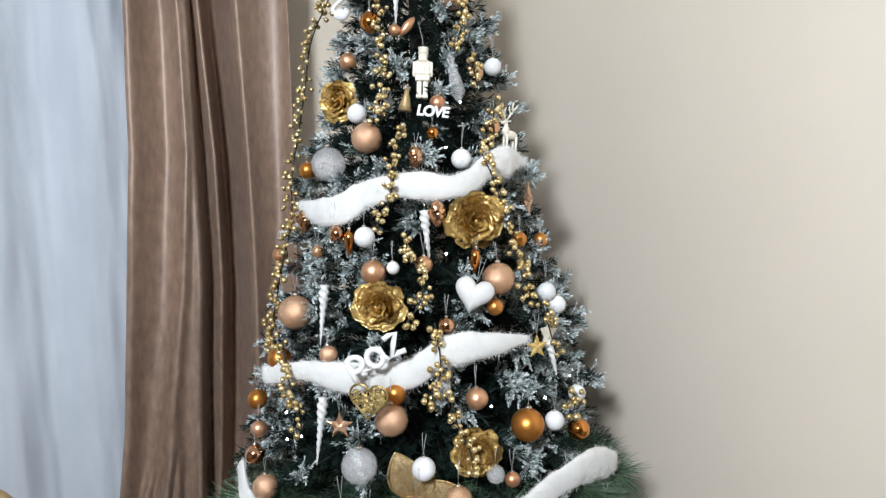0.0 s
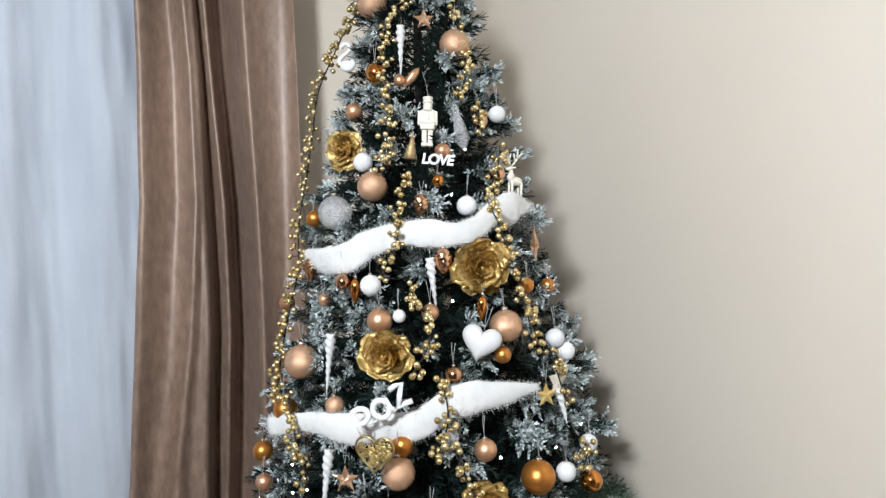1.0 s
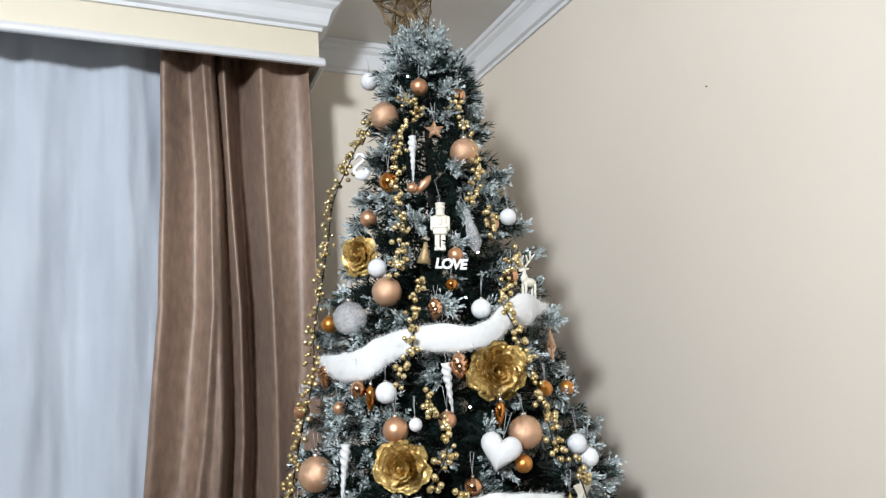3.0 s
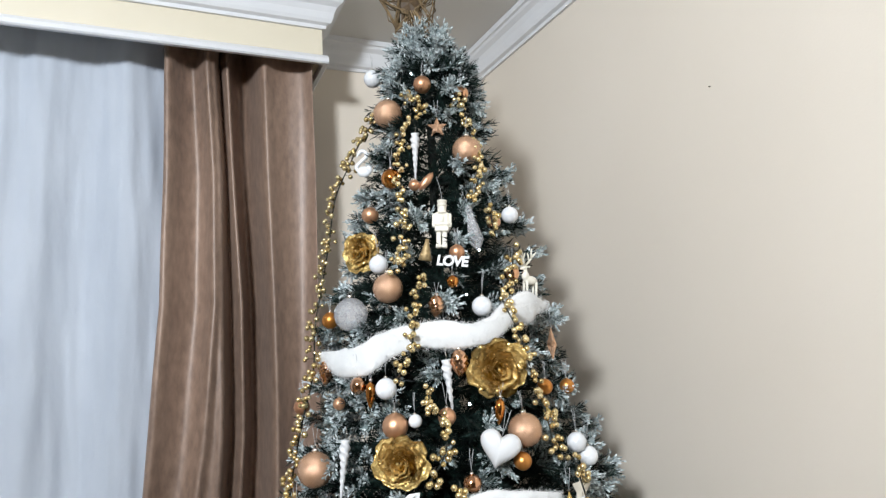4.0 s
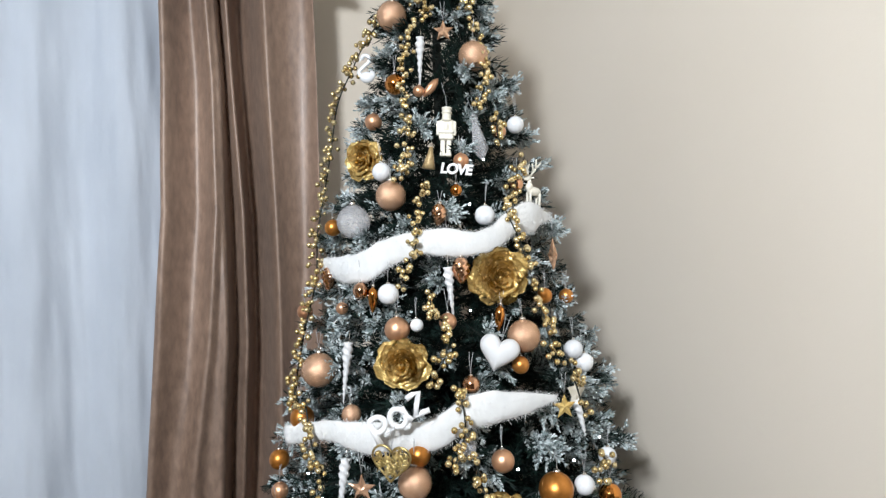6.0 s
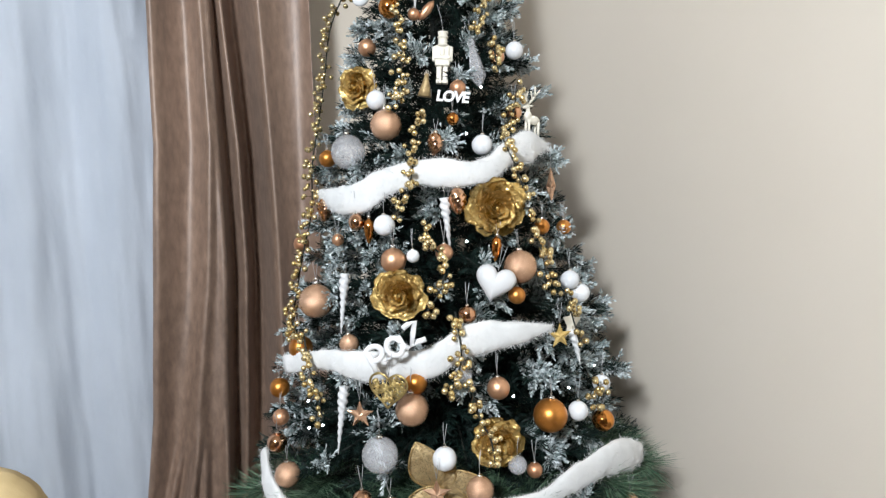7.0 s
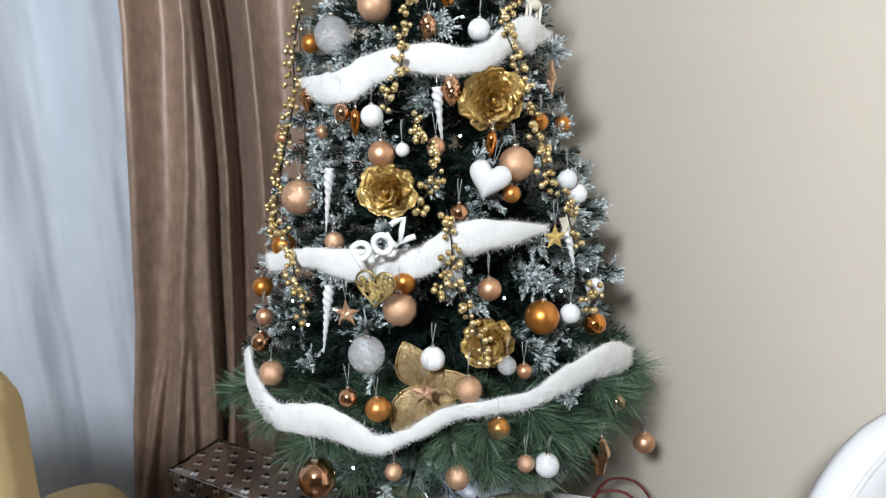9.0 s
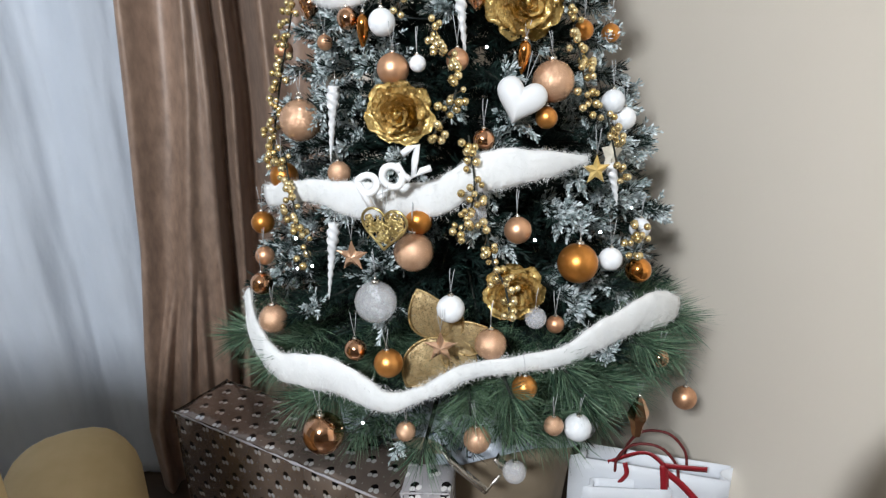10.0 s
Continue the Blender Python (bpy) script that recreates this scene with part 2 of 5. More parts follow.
def box(bm, x0, x1, y0, y1, z0, z1, bevel=0.0, segments=2):
    before = set(bm.verts)
    bmesh.ops.create_cube(bm, size=1)
    mine = [v for v in bm.verts if v not in before]
    for v in mine:
        v.co = Vector((x0 if v.co.x < 0 else x1, y0 if v.co.y < 0 else y1, z0 if v.co.z < 0 else z1))
    if bevel:
        edges = {e for v in mine for e in v.link_edges}
        bmesh.ops.bevel(bm, geom=list(edges), offset=bevel, segments=segments, affect="EDGES", profile=0.5)
    return bm


def profile_run(bm, profile, start, end, out):
    """Sweeps a profile of (outward, height) from start to end; out: the horizontal way off the wall."""
    start, end, out = Vector(start), Vector(end), Vector(out)
    rows = [[bm.verts.new(p + out * a + Vector((0, 0, h))) for a, h in profile] for p in (start, end)]
    for i in range(len(profile)):
        j = (i + 1) % len(profile)
        bm.faces.new((rows[0][i], rows[0][j], rows[1][j], rows[1][i]))
    bm.faces.new(rows[0][::-1])
    bm.faces.new(rows[1])
    bmesh.ops.recalc_face_normals(bm, faces=bm.faces[:])
    return bm


def tube(bm, points, radius, sides=6, taper=None):
    """A round rod along points."""
    pts = [Vector(p) for p in points]
    rings = []
    for i, p in enumerate(pts):
        way = (pts[min(i + 1, len(pts) - 1)] - pts[max(i - 1, 0)]).normalized()
        side = way.cross(Vector((0.31, 0.52, 0.79))).normalized()
        up = way.cross(side)
        r = radius if taper is None else radius * taper[i]
        rings.append([bm.verts.new(p + r * (math.cos(a) * side + math.sin(a) * up)) for a in (math.tau * k / sides for k in range(sides))])
    for a, b in zip(rings, rings[1:]):
        for k in range(sides):
            bm.faces.new((a[k], a[(k + 1) % sides], b[(k + 1) % sides], b[k]))
    bm.faces.new(rings[0][::-1])
    bm.faces.new(rings[-1])
    return bm


def lathe(bm, profile, sides=20, squash=1.0):
    """Turns (radius, height) round the z axis."""
    rings = [[bm.verts.new((r * math.cos(a), r * math.sin(a) * squash, z)) for a in (math.tau * k / sides for k in range(sides))] for r, z in profile]
    for a, b in zip(rings, rings[1:]):
        for k in range(sides):
            bm.faces.new((a[k], a[(k + 1) % sides], b[(k + 1) % sides], b[k]))
    bm.faces.new(rings[0][::-1])
    bm.faces.new(rings[-1])
    return bm


def glide(points, steps):
    """A smooth line through the points."""
    p = [Vector(q) for q in points]
    p = [2 * p[0] - p[1], *p, 2 * p[-1] - p[-2]]
    out = []
    for a, b, c, d in zip(p, p[1:], p[2:], p[3:]):
        for k in range(steps):
            t = k / steps
            out.append(0.5 * (2 * b + (c - a) * t + (2 * a - 5 * b + 4 * c - d) * t * t + (3 * b - a - 3 * c + d) * t**3))
    return out + [p[-2]]


def solid(outline, depth):
    """A flat shape in the xz plane given depth along y, with softened rims."""
    bm = bmesh.new()
    face = bm.faces.new([bm.verts.new((x, -depth / 2, z)) for x, z in outline])
    got = bmesh.ops.extrude_face_region(bm, geom=[face])
    bmesh.ops.translate(bm, verts=[v for v in got["geom"] if isinstance(v, bmesh.types.BMVert)], vec=(0, depth, 0))
    bmesh.ops.recalc_face_normals(bm, faces=bm.faces[:])
    return bm


def word_mesh(name, text, size, depth, shear=0.0):
    curve = bpy.data.curves.new(name, "FONT")
    curve.body, curve.size, curve.extrude, curve.bevel_depth, curve.shear, curve.offset = text, size, depth, size * 0.03, shear, size * 0.012
    curve.align_x, curve.align_y, curve.space_character = "CENTER", "CENTER", 0.9
    ob = bpy.data.objects.new(name, curve)
    scene.collection.objects.link(ob)
    me = bpy.data.meshes.new_from_object(ob.evaluated_get(bpy.context.evaluated_depsgraph_get()))
    bpy.data.objects.remove(ob)
    return me


AXIS = Vector((0.70, 1.82, 0))


def facing(p, tilt=0.0, turn=0.0, roll=0.0):
    """A pose on the tree at p whose -y side looks away from the trunk; halfway to the room's middle."""
    p = Vector(p)
    out = Vector((p.x - AXIS.x, p.y - AXIS.y, 0)).normalized() + 1.2 * Vector((-0.42, -0.9, 0))
    yaw = math.degrees(math.atan2(out.y, out.x)) + 90 + turn
    return pose(*p, 0, 0, yaw) @ pose(0, 0, 0, tilt, roll, 0)


# ---------- the room ----------
XR, YB, ZC, ZF = 1.395, 2.82, 2.94, -0.28
XL, YF = -3.2, -3.4


def structure(name, bm, material, label, smooth=False):
    return tagged(part(name, bm, material, smooth=smooth), label, name.split("_")[0], kind="structure")


structure("floor", box(bmesh.new(), XL - 0.2, XR + 0.2, YF - 0.2, YB + 0.2, ZF - 0.15, ZF), M["floor"], "brown floor of the living room, darkened to cut bounced light")
structure("ceiling", box(bmesh.new(), XL - 0.2, XR + 0.2, YF - 0.2, YB + 0.2, ZC, ZC + 0.15), M["ceiling"], "plain off-white painted ceiling")
structure("wall_north", box(bmesh.new(), XL - 0.2, XR + 0.2, YB, YB + 0.2, ZF, ZC), M["wall"], "cream painted wall behind the curtains")
structure("wall_east", box(bmesh.new(), XR, XR + 0.2, YF, YB, ZF, ZC), M["wall"], "plain cream painted wall beside the tree")
# added walls out of view that close the room and return little light
structure("wall_west", box(bmesh.new(), XL - 0.2, XL, YF, YB, ZF, ZC), M["unseen_wall"], "plain unseen wall across the room, darkened to cut bounced light")
structure("wall_south", box(bmesh.new(), XL - 0.2, XR + 0.2, YF - 0.2, YF, ZF, ZC), M["unseen_wall"], "plain unseen wall across the room, darkened to cut bounced light")

CORNICE = [(0, -0.132), (0.012, -0.132), (0.014, -0.118), (0.03, -0.112), (0.036, -0.098), (0.042, -0.072), (0.052, -0.05), (0.070, -0.036),
           (0.076, -0.026), (0.086, -0.022), (0.090, -0.001), (0, -0.001)]
structure("trim_east", profile_run(bmesh.new(), CORNICE, (XR, YF, ZC), (XR, YB - 0.001, ZC), (-1, 0, 0)), M["trim"], "white moulded plaster cornice along the wall")
structure("trim_north", profile_run(bmesh.new(), CORNICE, (0.50, YB, ZC), (XR - 0.001, YB, ZC), (0, -1, 0)), M["trim"], "white moulded plaster cornice along the wall")

# nail left in the wall
nail = bmesh.new()
lathe(nail, [(0.0018, 0), (0.0018, 0.003), (0.0015, 0.004), (0.0015, 0.012)], 10)
tagged(part("nail", nail, M["wire"], at=pose(XR - 0.006, 1.336, 2.224, 0, 90, 0)), "small dark nail in the cream wall", "nail")


def pelmet():
    x1, y0, z0 = 0.515, 2.45, 2.656
    x0 = XL + 0.01
    top = thing("pelmet", (0, 0, 0), "cream and white wooden pelmet with moulded crown over the curtains", "pelmet")
    part("panel", box(bmesh.new(), x0, x1 - 0.006, y0, y0 + 0.02, z0 + 0.03, ZC - 0.125), M["cream"], top, "cream painted front board", smooth=False)
    part("end_panel", box(bmesh.new(), x1 - 0.026, x1 - 0.006, y0 + 0.0205, YB - 0.002, z0 + 0.03, ZC - 0.125), M["cream"], top, smooth=False)
    rail = [(0, 0), (0.016, 0), (0.022, 0.006), (0.022, 0.02), (0.012, 0.032), (0.004, 0.04), (0, 0.042)]
    part("bottom_rail", profile_run(bmesh.new(), rail, (x0, y0 - 0.001, z0), (x1 + 0.014, y0 - 0.001, z0), (0, -1, 0)), M["trim"], top, "white moulded rail", smooth=False)
    part("end_rail", profile_run(bmesh.new(), rail, (x1 - 0.005, y0 - 0.001, z0), (x1 - 0.005, YB - 0.002, z0), (1, 0, 0)), M["trim"], top, "white moulded rail", smooth=False)
    crown = bmesh.new()
    prof = [(a, h) for a, h in CORNICE]
    y, x = y0 - 0.001, x1 - 0.005
    rows = []
    for a, h in prof:
        rows.append([crown.verts.new((x0, y - a, ZC - 0.002 + h)), crown.verts.new((x + a, y - a, ZC - 0.002 + h)), crown.verts.new((x + a, YB - 0.104, ZC - 0.002 + h))])
    for p, q in zip(rows, rows[1:]):
        for k in range(2):
            crown.faces.new((p[k], p[k + 1], q[k + 1], q[k]))
    bmesh.ops.recalc_face_normals(crown, faces=crown.faces[:])
    part("crown_moulding", crown, M["trim"], top, "white moulded crown", smooth=False)
    part("top_board", box(bmesh.new(), x0, x1 - 0.03, y0 + 0.021, YB - 0.002, ZC - 0.14, ZC - 0.12), M["trim"], top, smooth=False)


pelmet()


def cloth(name, left, right, z_top, folds, y, ripple, material, parent, columns=220, rows=60, hem=-0.268):
    """A hanging cloth. left and right give its edges by height; folds(u, v) its depth."""
    bm = bmesh.new()
    grid = []
    for j in range(rows + 1):
        v = j / rows
        z = z_top + (hem - z_top) * v
        a, b = left(z), right(z)
        grid.append([bm.verts.new((a + (b - a) * i / columns, y + folds(i / columns, z) + ripple * noise.noise(Vector((i / columns * 9, z * 1.6, 3.1))), z)) for i in range(columns + 1)])
    for p, q in zip(grid, grid[1:]):
        for i in range(columns):
            bm.faces.new((p[i], p[i + 1], q[i + 1], q[i]))
    ob = part(name, bm, material, parent)
    mod = ob.modifiers.new("thickness", "SOLIDIFY")
    mod.thickness = 0.002
    return ob


def lerp_table(table):
    def at(z):
        return float(np.interp(z, [r[0] for r in table], [r[1] for r in table]))
    return at


# the brown curtain's edge, its pleat ridges and its far end, each by height
RIDGES = [lerp_table(list(zip((-0.28, 0.0, 0.3, 0.7, 1.2, 1.7, 2.2, 2.65), row))) for row in (
    (-0.240, -0.255, -0.224, -0.172, -0.135, -0.095, -0.085, -0.082),
    (-0.120, -0.110, -0.075, -0.022, 0.046, 0.090, 0.088, 0.064),
    (0.020, 0.035, 0.062, 0.092, 0.120, 0.124, 0.124, 0.104),
    (0.090, 0.110, 0.140, 0.168, 0.196, 0.194, 0.166, 0.146),
    (0.230, 0.250, 0.268, 0.288, 0.300, 0.296, 0.280, 0.272),
    (0.445, 0.458, 0.466, 0.474, 0.476, 0.478, 0.482, 0.478))]
# how deep the cloth falls behind each ridge, and where its valley lies (0: a deep trough): at the floor and at the rail
PLEATS = ((0.080, 0.135, 0.56, 0.72), (0.034, 0.060, 0.40, 0.55), (0.150, 0.160, 0.0, 0.0), (0.230, 0.240, 0.0, 0.0), (0.090, 0.060, 0.60, 0.55))
# small folds that spread where the cloth is caught behind the box: foot and head of each, by place
CAUGHT = ((-0.190, -0.045, 0.045), (-0.105, -0.004, 0.045), (-0.035, 0.012, 0.045), (0.062, 0.085, 0.045))


def pleated_curtain(z_top, hem, y, material, parent, rows=110, across=56):
    """A curtain of sharp-fronted pleats that follow their own lines from rail to floor."""
    bm = bmesh.new()
    grid = []
    for j in range(rows + 1):
        z = z_top + (hem - z_top) * j / rows
        up = max(0.0, min(1.0, (z - 0.6) / 1.9))
        xs = [r(z) for r in RIDGES]
        low = max(0.0, min(1.0, (0.68 - z) / 0.35))
        places, depths = [], []
        for k, (a0, a1, f0, f1) in enumerate(PLEATS):
            amp, f = a0 + (a1 - a0) * up, f0 + (f1 - f0) * up
            for i in range(across + (k == len(PLEATS) - 1)):
                t = i / across
                if f == 0:
                    d = amp * (1 - abs(2 * t - 1) ** 3)
                elif t < f:
                    d = amp * math.sin(math.pi / 2 * t / f)
                else:
                    d = amp * math.cos(math.pi / 2 * (t - f) / (1 - f)) ** 0.6 if t < 1 else 0.0
                x = xs[k] + (xs[k + 1] - xs[k]) * t
                d += 0.010 * noise.noise(Vector((x * 12, z * 1.2, 3.1))) + 0.003 * noise.noise(Vector((x * 22, z * 4, 1.7)))
                places.append(x + 0.004 * noise.noise(Vector((k, z * 2.3, 0.5))))
                depths.append(d)
        # the cloth's own stiffness rounds every ridge
        even = np.linspace(places[0], places[-1], 300)
        soft = np.pad(np.interp(even, places, depths), 20, mode="edge")
        bell = np.exp(-((np.arange(41) - 20) / 7.5) ** 2)
        soft = np.convolve(soft, bell / bell.sum(), mode="valid")
        soft += 0.045 * np.exp(-(even - even[0]) / 0.014)
        for foot, head, lift in CAUGHT:
            c = head + (foot - head) * max(0.0, min(1.2, (0.66 - z) / 0.55)) ** 0.8
            soft -= low * lift * np.exp(-((even - c) / 0.016) ** 2)
        line = [bm.verts.new((x, y + d, z)) for x, d in zip(even, soft)]
        grid.append(line)
    for p, q in zip(grid, grid[1:]):
        for i in range(len(p) - 1):
            bm.faces.new((p[i], p[i + 1], q[i + 1], q[i]))
    ob = part("panel", bm, material, parent)
    mod = ob.modifiers.new("thickness", "SOLIDIFY")
    mod.thickness, mod.offset = 0.003, -1.0
    return ob


def sheer_folds(u, z):
    soft = 0.020 * math.sin(u * 68 + 0.9 * math.sin(z * 0.9 + u * 9)) + 0.020 * math.sin(u * 31 + 0.4 * z)
    return soft + 0.010 * noise.noise(Vector((u * 60, z * 2.6, 4.2))) + 0.003 * noise.noise(Vector((u * 110 + 2 * z, z * 7, 8.4)))


drape = thing("curtain", (0, 0, 0), "brown satin curtain hanging in deep pleats under the pelmet", "curtain")
pleated_curtain(2.79, -0.272, 2.50, M["satin"], drape)
voile = thing("sheer_curtain", (0, 0, 0), "bluish white voile curtain with soft creased folds", "sheer curtain")
cloth("panel", lambda z: -2.6, lambda z: 0.02, 2.78, sheer_folds, 2.66, 0.02, M["sheer"], voile, columns=420)

# ---------- the tree ----------
rng = np.random.default_rng(7)


def cone_radius(z):
    """The reach of the branches at a height."""
    return float(np.clip(0.270 * (2.79 - z), 0.105, 0.545))


def needle_quads(base, way, length, width, spin, blunt=0.6):
    """Flat pointed needles: arrays of base points, ways, lengths and widths."""
    ref = np.stack([np.cos(spin), np.sin(spin), np.cos(spin * 1.7 + 1)], 1)
    side = np.cross(way, ref)
    side /= np.linalg.norm(side, axis=1, keepdims=True) + 1e-9
    tip, mid = base + way * length[:, None], base + way * (blunt * length)[:, None]
    v = np.stack([base, mid + side * width[:, None] / 2, tip, mid - side * width[:, None] / 2], 1).reshape(-1, 3)
    return v, np.arange(len(v)).reshape(-1, 4)


def twig_needles(start, way, span, count, length, width, splay):
    """Needles all round a straight twig."""
    way = way / np.linalg.norm(way)
    a = np.cross(way, [0.2, 0.35, 0.91])
    a /= np.linalg.norm(a)
    b = np.cross(way, a)
    s, ang = rng.random(count), rng.random(count) * math.tau
    radial = np.cos(ang)[:, None] * a + np.sin(ang)[:, None] * b
    lean = splay * (0.75 + 0.5 * rng.random(count)) * (1.15 - 0.75 * s)
    d = way * np.cos(lean)[:, None] + radial * np.sin(lean)[:, None]
    base = np.asarray(start) + way * (s * span)[:, None]
    return base, d, length * (0.7 + 0.6 * rng.random(count)), width * (0.7 + 0.6 * rng.random(count))


def clear_of(p):
    """Whether a tip stays out of the way of the ornaments that push the branches aside."""
    return all(np.hypot(*(np.asarray(p)[:2] - (x - 0.012, y - 0.027))) > r or abs(p[2] - z) > r for x, y, z, r in PUSHED)


def sprig(store, p, way, count):
    """A flocked tip: a fan of stubby twiglets, each thick with short blunt needles."""
    if not clear_of(p):
        return
    way = np.asarray(way) / np.linalg.norm(way)
    for k in range(count):
        d = way + rng.normal(0, 0.62, 3)
        store.append(twig_needles(p + way * 0.012 * rng.random(), d, 0.030 + 0.020 * rng.random(), 26, 0.0135, 0.0042, 0.85))


def build_tree():
    tree = thing("christmas_tree", (0, 0, 0), "artificial Christmas tree with frosted tips and green long-needled skirt", "christmas tree")
    trunk = bmesh.new()
    tube(trunk, [AXIS + Vector((0, 0, z)) for z in (-0.2, 0.8, 1.6, 2.2, 2.50)], 0.024, 10, (1.2, 1, 0.8, 0.5, 0.25))
    part("trunk", trunk, M["bark"], tree)
    boughs = bmesh.new()
    frost, green = [], []
    z = 0.70
    while z < 2.44:
        reach = cone_radius(z)
        n = max(5, int(reach * 31))
        off = rng.random() * math.tau
        for k in range(n):
            ang = off + math.tau * (k + 0.5 * rng.random()) / n
            span = reach * (0.86 + 0.2 * rng.random())
            out = np.array([math.cos(ang), math.sin(ang), 0])
            rise = 0.22 + 0.45 * rng.random() + (0.9 if z > 2.40 else 0)
            z0 = z + 0.05 * rng.random() - 0.10 * reach
            line = [np.array([AXIS.x, AXIS.y, z0]) + out * span * s + np.array([0, 0, rise * span * (s - 0.75 * s * s) * 0.6]) for s in (0.03, 0.35, 0.7, 1.0)]
            tube(boughs, line, 0.004, 4, (1.3, 1.1, 0.8, 0.4))
            steps = max(3, int(span / 0.042))
            for i in range(steps):
                s = 0.25 + 0.75 * (i + rng.random() * 0.6) / steps
                p = np.array([np.interp(s, (0.03, 0.35, 0.7, 1.0), [q[c] for q in line]) for c in range(3)])
                for hand in (-1, 1):
                    across = np.array([-out[1], out[0], 0]) * hand
                    d = out * (0.7 + 0.5 * rng.random()) + across * (0.5 + 0.5 * rng.random()) + np.array([0, 0, -0.25 + 0.65 * rng.random()])
                    tw = 0.055 + 0.035 * rng.random()
                    if np.hypot(*(p + d / np.linalg.norm(d) * tw - np.array([AXIS.x, AXIS.y, 0]))[:2]) > reach * 1.06:
                        tw *= 0.6
                    outer = s > 0.60 and rng.random() < (0.19 if z > 0.95 else 0.08) + (0.14 if z > 1.9 else 0)
                    if outer:
                        sprig(frost, p + d / np.linalg.norm(d) * tw * 0.3, d, 8)
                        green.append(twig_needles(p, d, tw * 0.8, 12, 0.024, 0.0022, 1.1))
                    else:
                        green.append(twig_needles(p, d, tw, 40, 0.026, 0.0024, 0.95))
            tip = line[-1]
            d = line[-1] - line[-2]
            if rng.random() < (0.9 if z > 0.95 else 0.4):
                sprig(frost, tip - d * 0.1, d, 7)
                sprig(frost, tip - d * 0.45, d, 5)
            else:
                green.append(twig_needles(tip - d * 0.25, d, 0.07, 60, 0.022, 0.0026, 1.0))
        z += 0.066 if z < 2.2 else 0.045
    # near-black twigs added to fill the crown's shaded inside
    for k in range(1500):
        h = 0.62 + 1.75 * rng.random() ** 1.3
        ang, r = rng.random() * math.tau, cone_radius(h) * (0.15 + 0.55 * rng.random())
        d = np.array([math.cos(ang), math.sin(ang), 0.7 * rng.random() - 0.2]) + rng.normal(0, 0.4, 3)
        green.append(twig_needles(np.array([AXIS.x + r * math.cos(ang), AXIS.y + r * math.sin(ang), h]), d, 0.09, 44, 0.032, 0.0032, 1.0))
    # stray tips, and near-black twigs added as shade under the skirt
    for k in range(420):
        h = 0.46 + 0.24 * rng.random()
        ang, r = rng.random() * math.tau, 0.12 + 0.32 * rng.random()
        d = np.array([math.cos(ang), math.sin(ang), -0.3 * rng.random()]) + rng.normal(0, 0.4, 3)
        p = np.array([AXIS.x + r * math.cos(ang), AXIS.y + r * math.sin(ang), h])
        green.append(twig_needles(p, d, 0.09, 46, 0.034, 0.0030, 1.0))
        if k % 6 == 0 and 0.55 < h < 0.64:
            sprig(frost, p + d * 0.09, d, 4)
    # bare top, thick with frost
    for k in range(46):
        ang, h = rng.random() * math.tau, 2.33 + 0.12 * rng.random()
        d = np.array([math.cos(ang), math.sin(ang), 0.9])
        sprig(frost, np.array([AXIS.x, AXIS.y, h]) + d * 0.05, d, 7)
        sprig(frost, np.array([AXIS.x, AXIS.y, h]) + d * 0.02, d, 5)
    # the skirt's long needles, in tufts
    pine = []
    tufts = []
    for k in range(64):
        ang = math.tau * (k + 0.7 * rng.random()) / 64
        r = 0.40 + 0.17 * rng.random()
        tufts.append((AXIS.x + r * math.cos(ang), AXIS.y + r * math.sin(ang), 0.55 + 0.22 * rng.random(), ang))
    for x, y, zz, in SKIRT_TIPS:
        tufts.append((x, y, zz, math.atan2(y - AXIS.y, x - AXIS.x)))
    for x, y, zz, ang in tufts:
        out = np.array([math.cos(ang), math.sin(ang), -0.32 + 0.5 * rng.random()])
        tube(boughs, [(AXIS.x, AXIS.y, zz + 0.04), (x - 0.1 * out[0], y - 0.1 * out[1], zz), (x, y, zz)], 0.005, 4, (1.2, 1, 0.6))
        pine.append(twig_needles(np.array([x, y, zz]) - 0.13 * out, out, 0.12, 460, 0.088, 0.0011, 1.15))
    part("bough_frame", boughs, M["bark"], tree)
    for name, sets, mat, label in (("frosted_needles", frost, M["frost"], "white flocked needle tips"), ("green_needles", green, M["green"], "dark green needles, near black for the shade between tips"),
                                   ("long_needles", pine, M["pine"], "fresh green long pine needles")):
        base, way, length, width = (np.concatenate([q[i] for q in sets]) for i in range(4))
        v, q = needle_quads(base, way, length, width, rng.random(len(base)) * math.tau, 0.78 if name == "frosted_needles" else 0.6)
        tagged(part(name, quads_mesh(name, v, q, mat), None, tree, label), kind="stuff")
    return tree


SKIRT_TIPS = ((0.551, 1.212, 0.743), (0.674, 1.214, 0.766), (0.903, 1.232, 0.755), (1.072, 1.333, 0.747), (0.230, 1.465, 0.670),
              (0.145, 1.549, 0.730), (0.101, 1.686, 0.745), (0.477, 1.242, 0.705), (0.805, 1.241, 0.685), (0.98, 1.27, 0.72), (0.56, 1.22, 0.66), (0.28, 1.42, 0.60), (0.72, 1.23, 0.70), (0.40, 1.32, 0.58),
              (0.86, 1.26, 0.66), (1.12, 1.42, 0.70), (1.16, 1.52, 0.72), (0.08, 1.78, 0.70), (0.19, 1.52, 0.64))
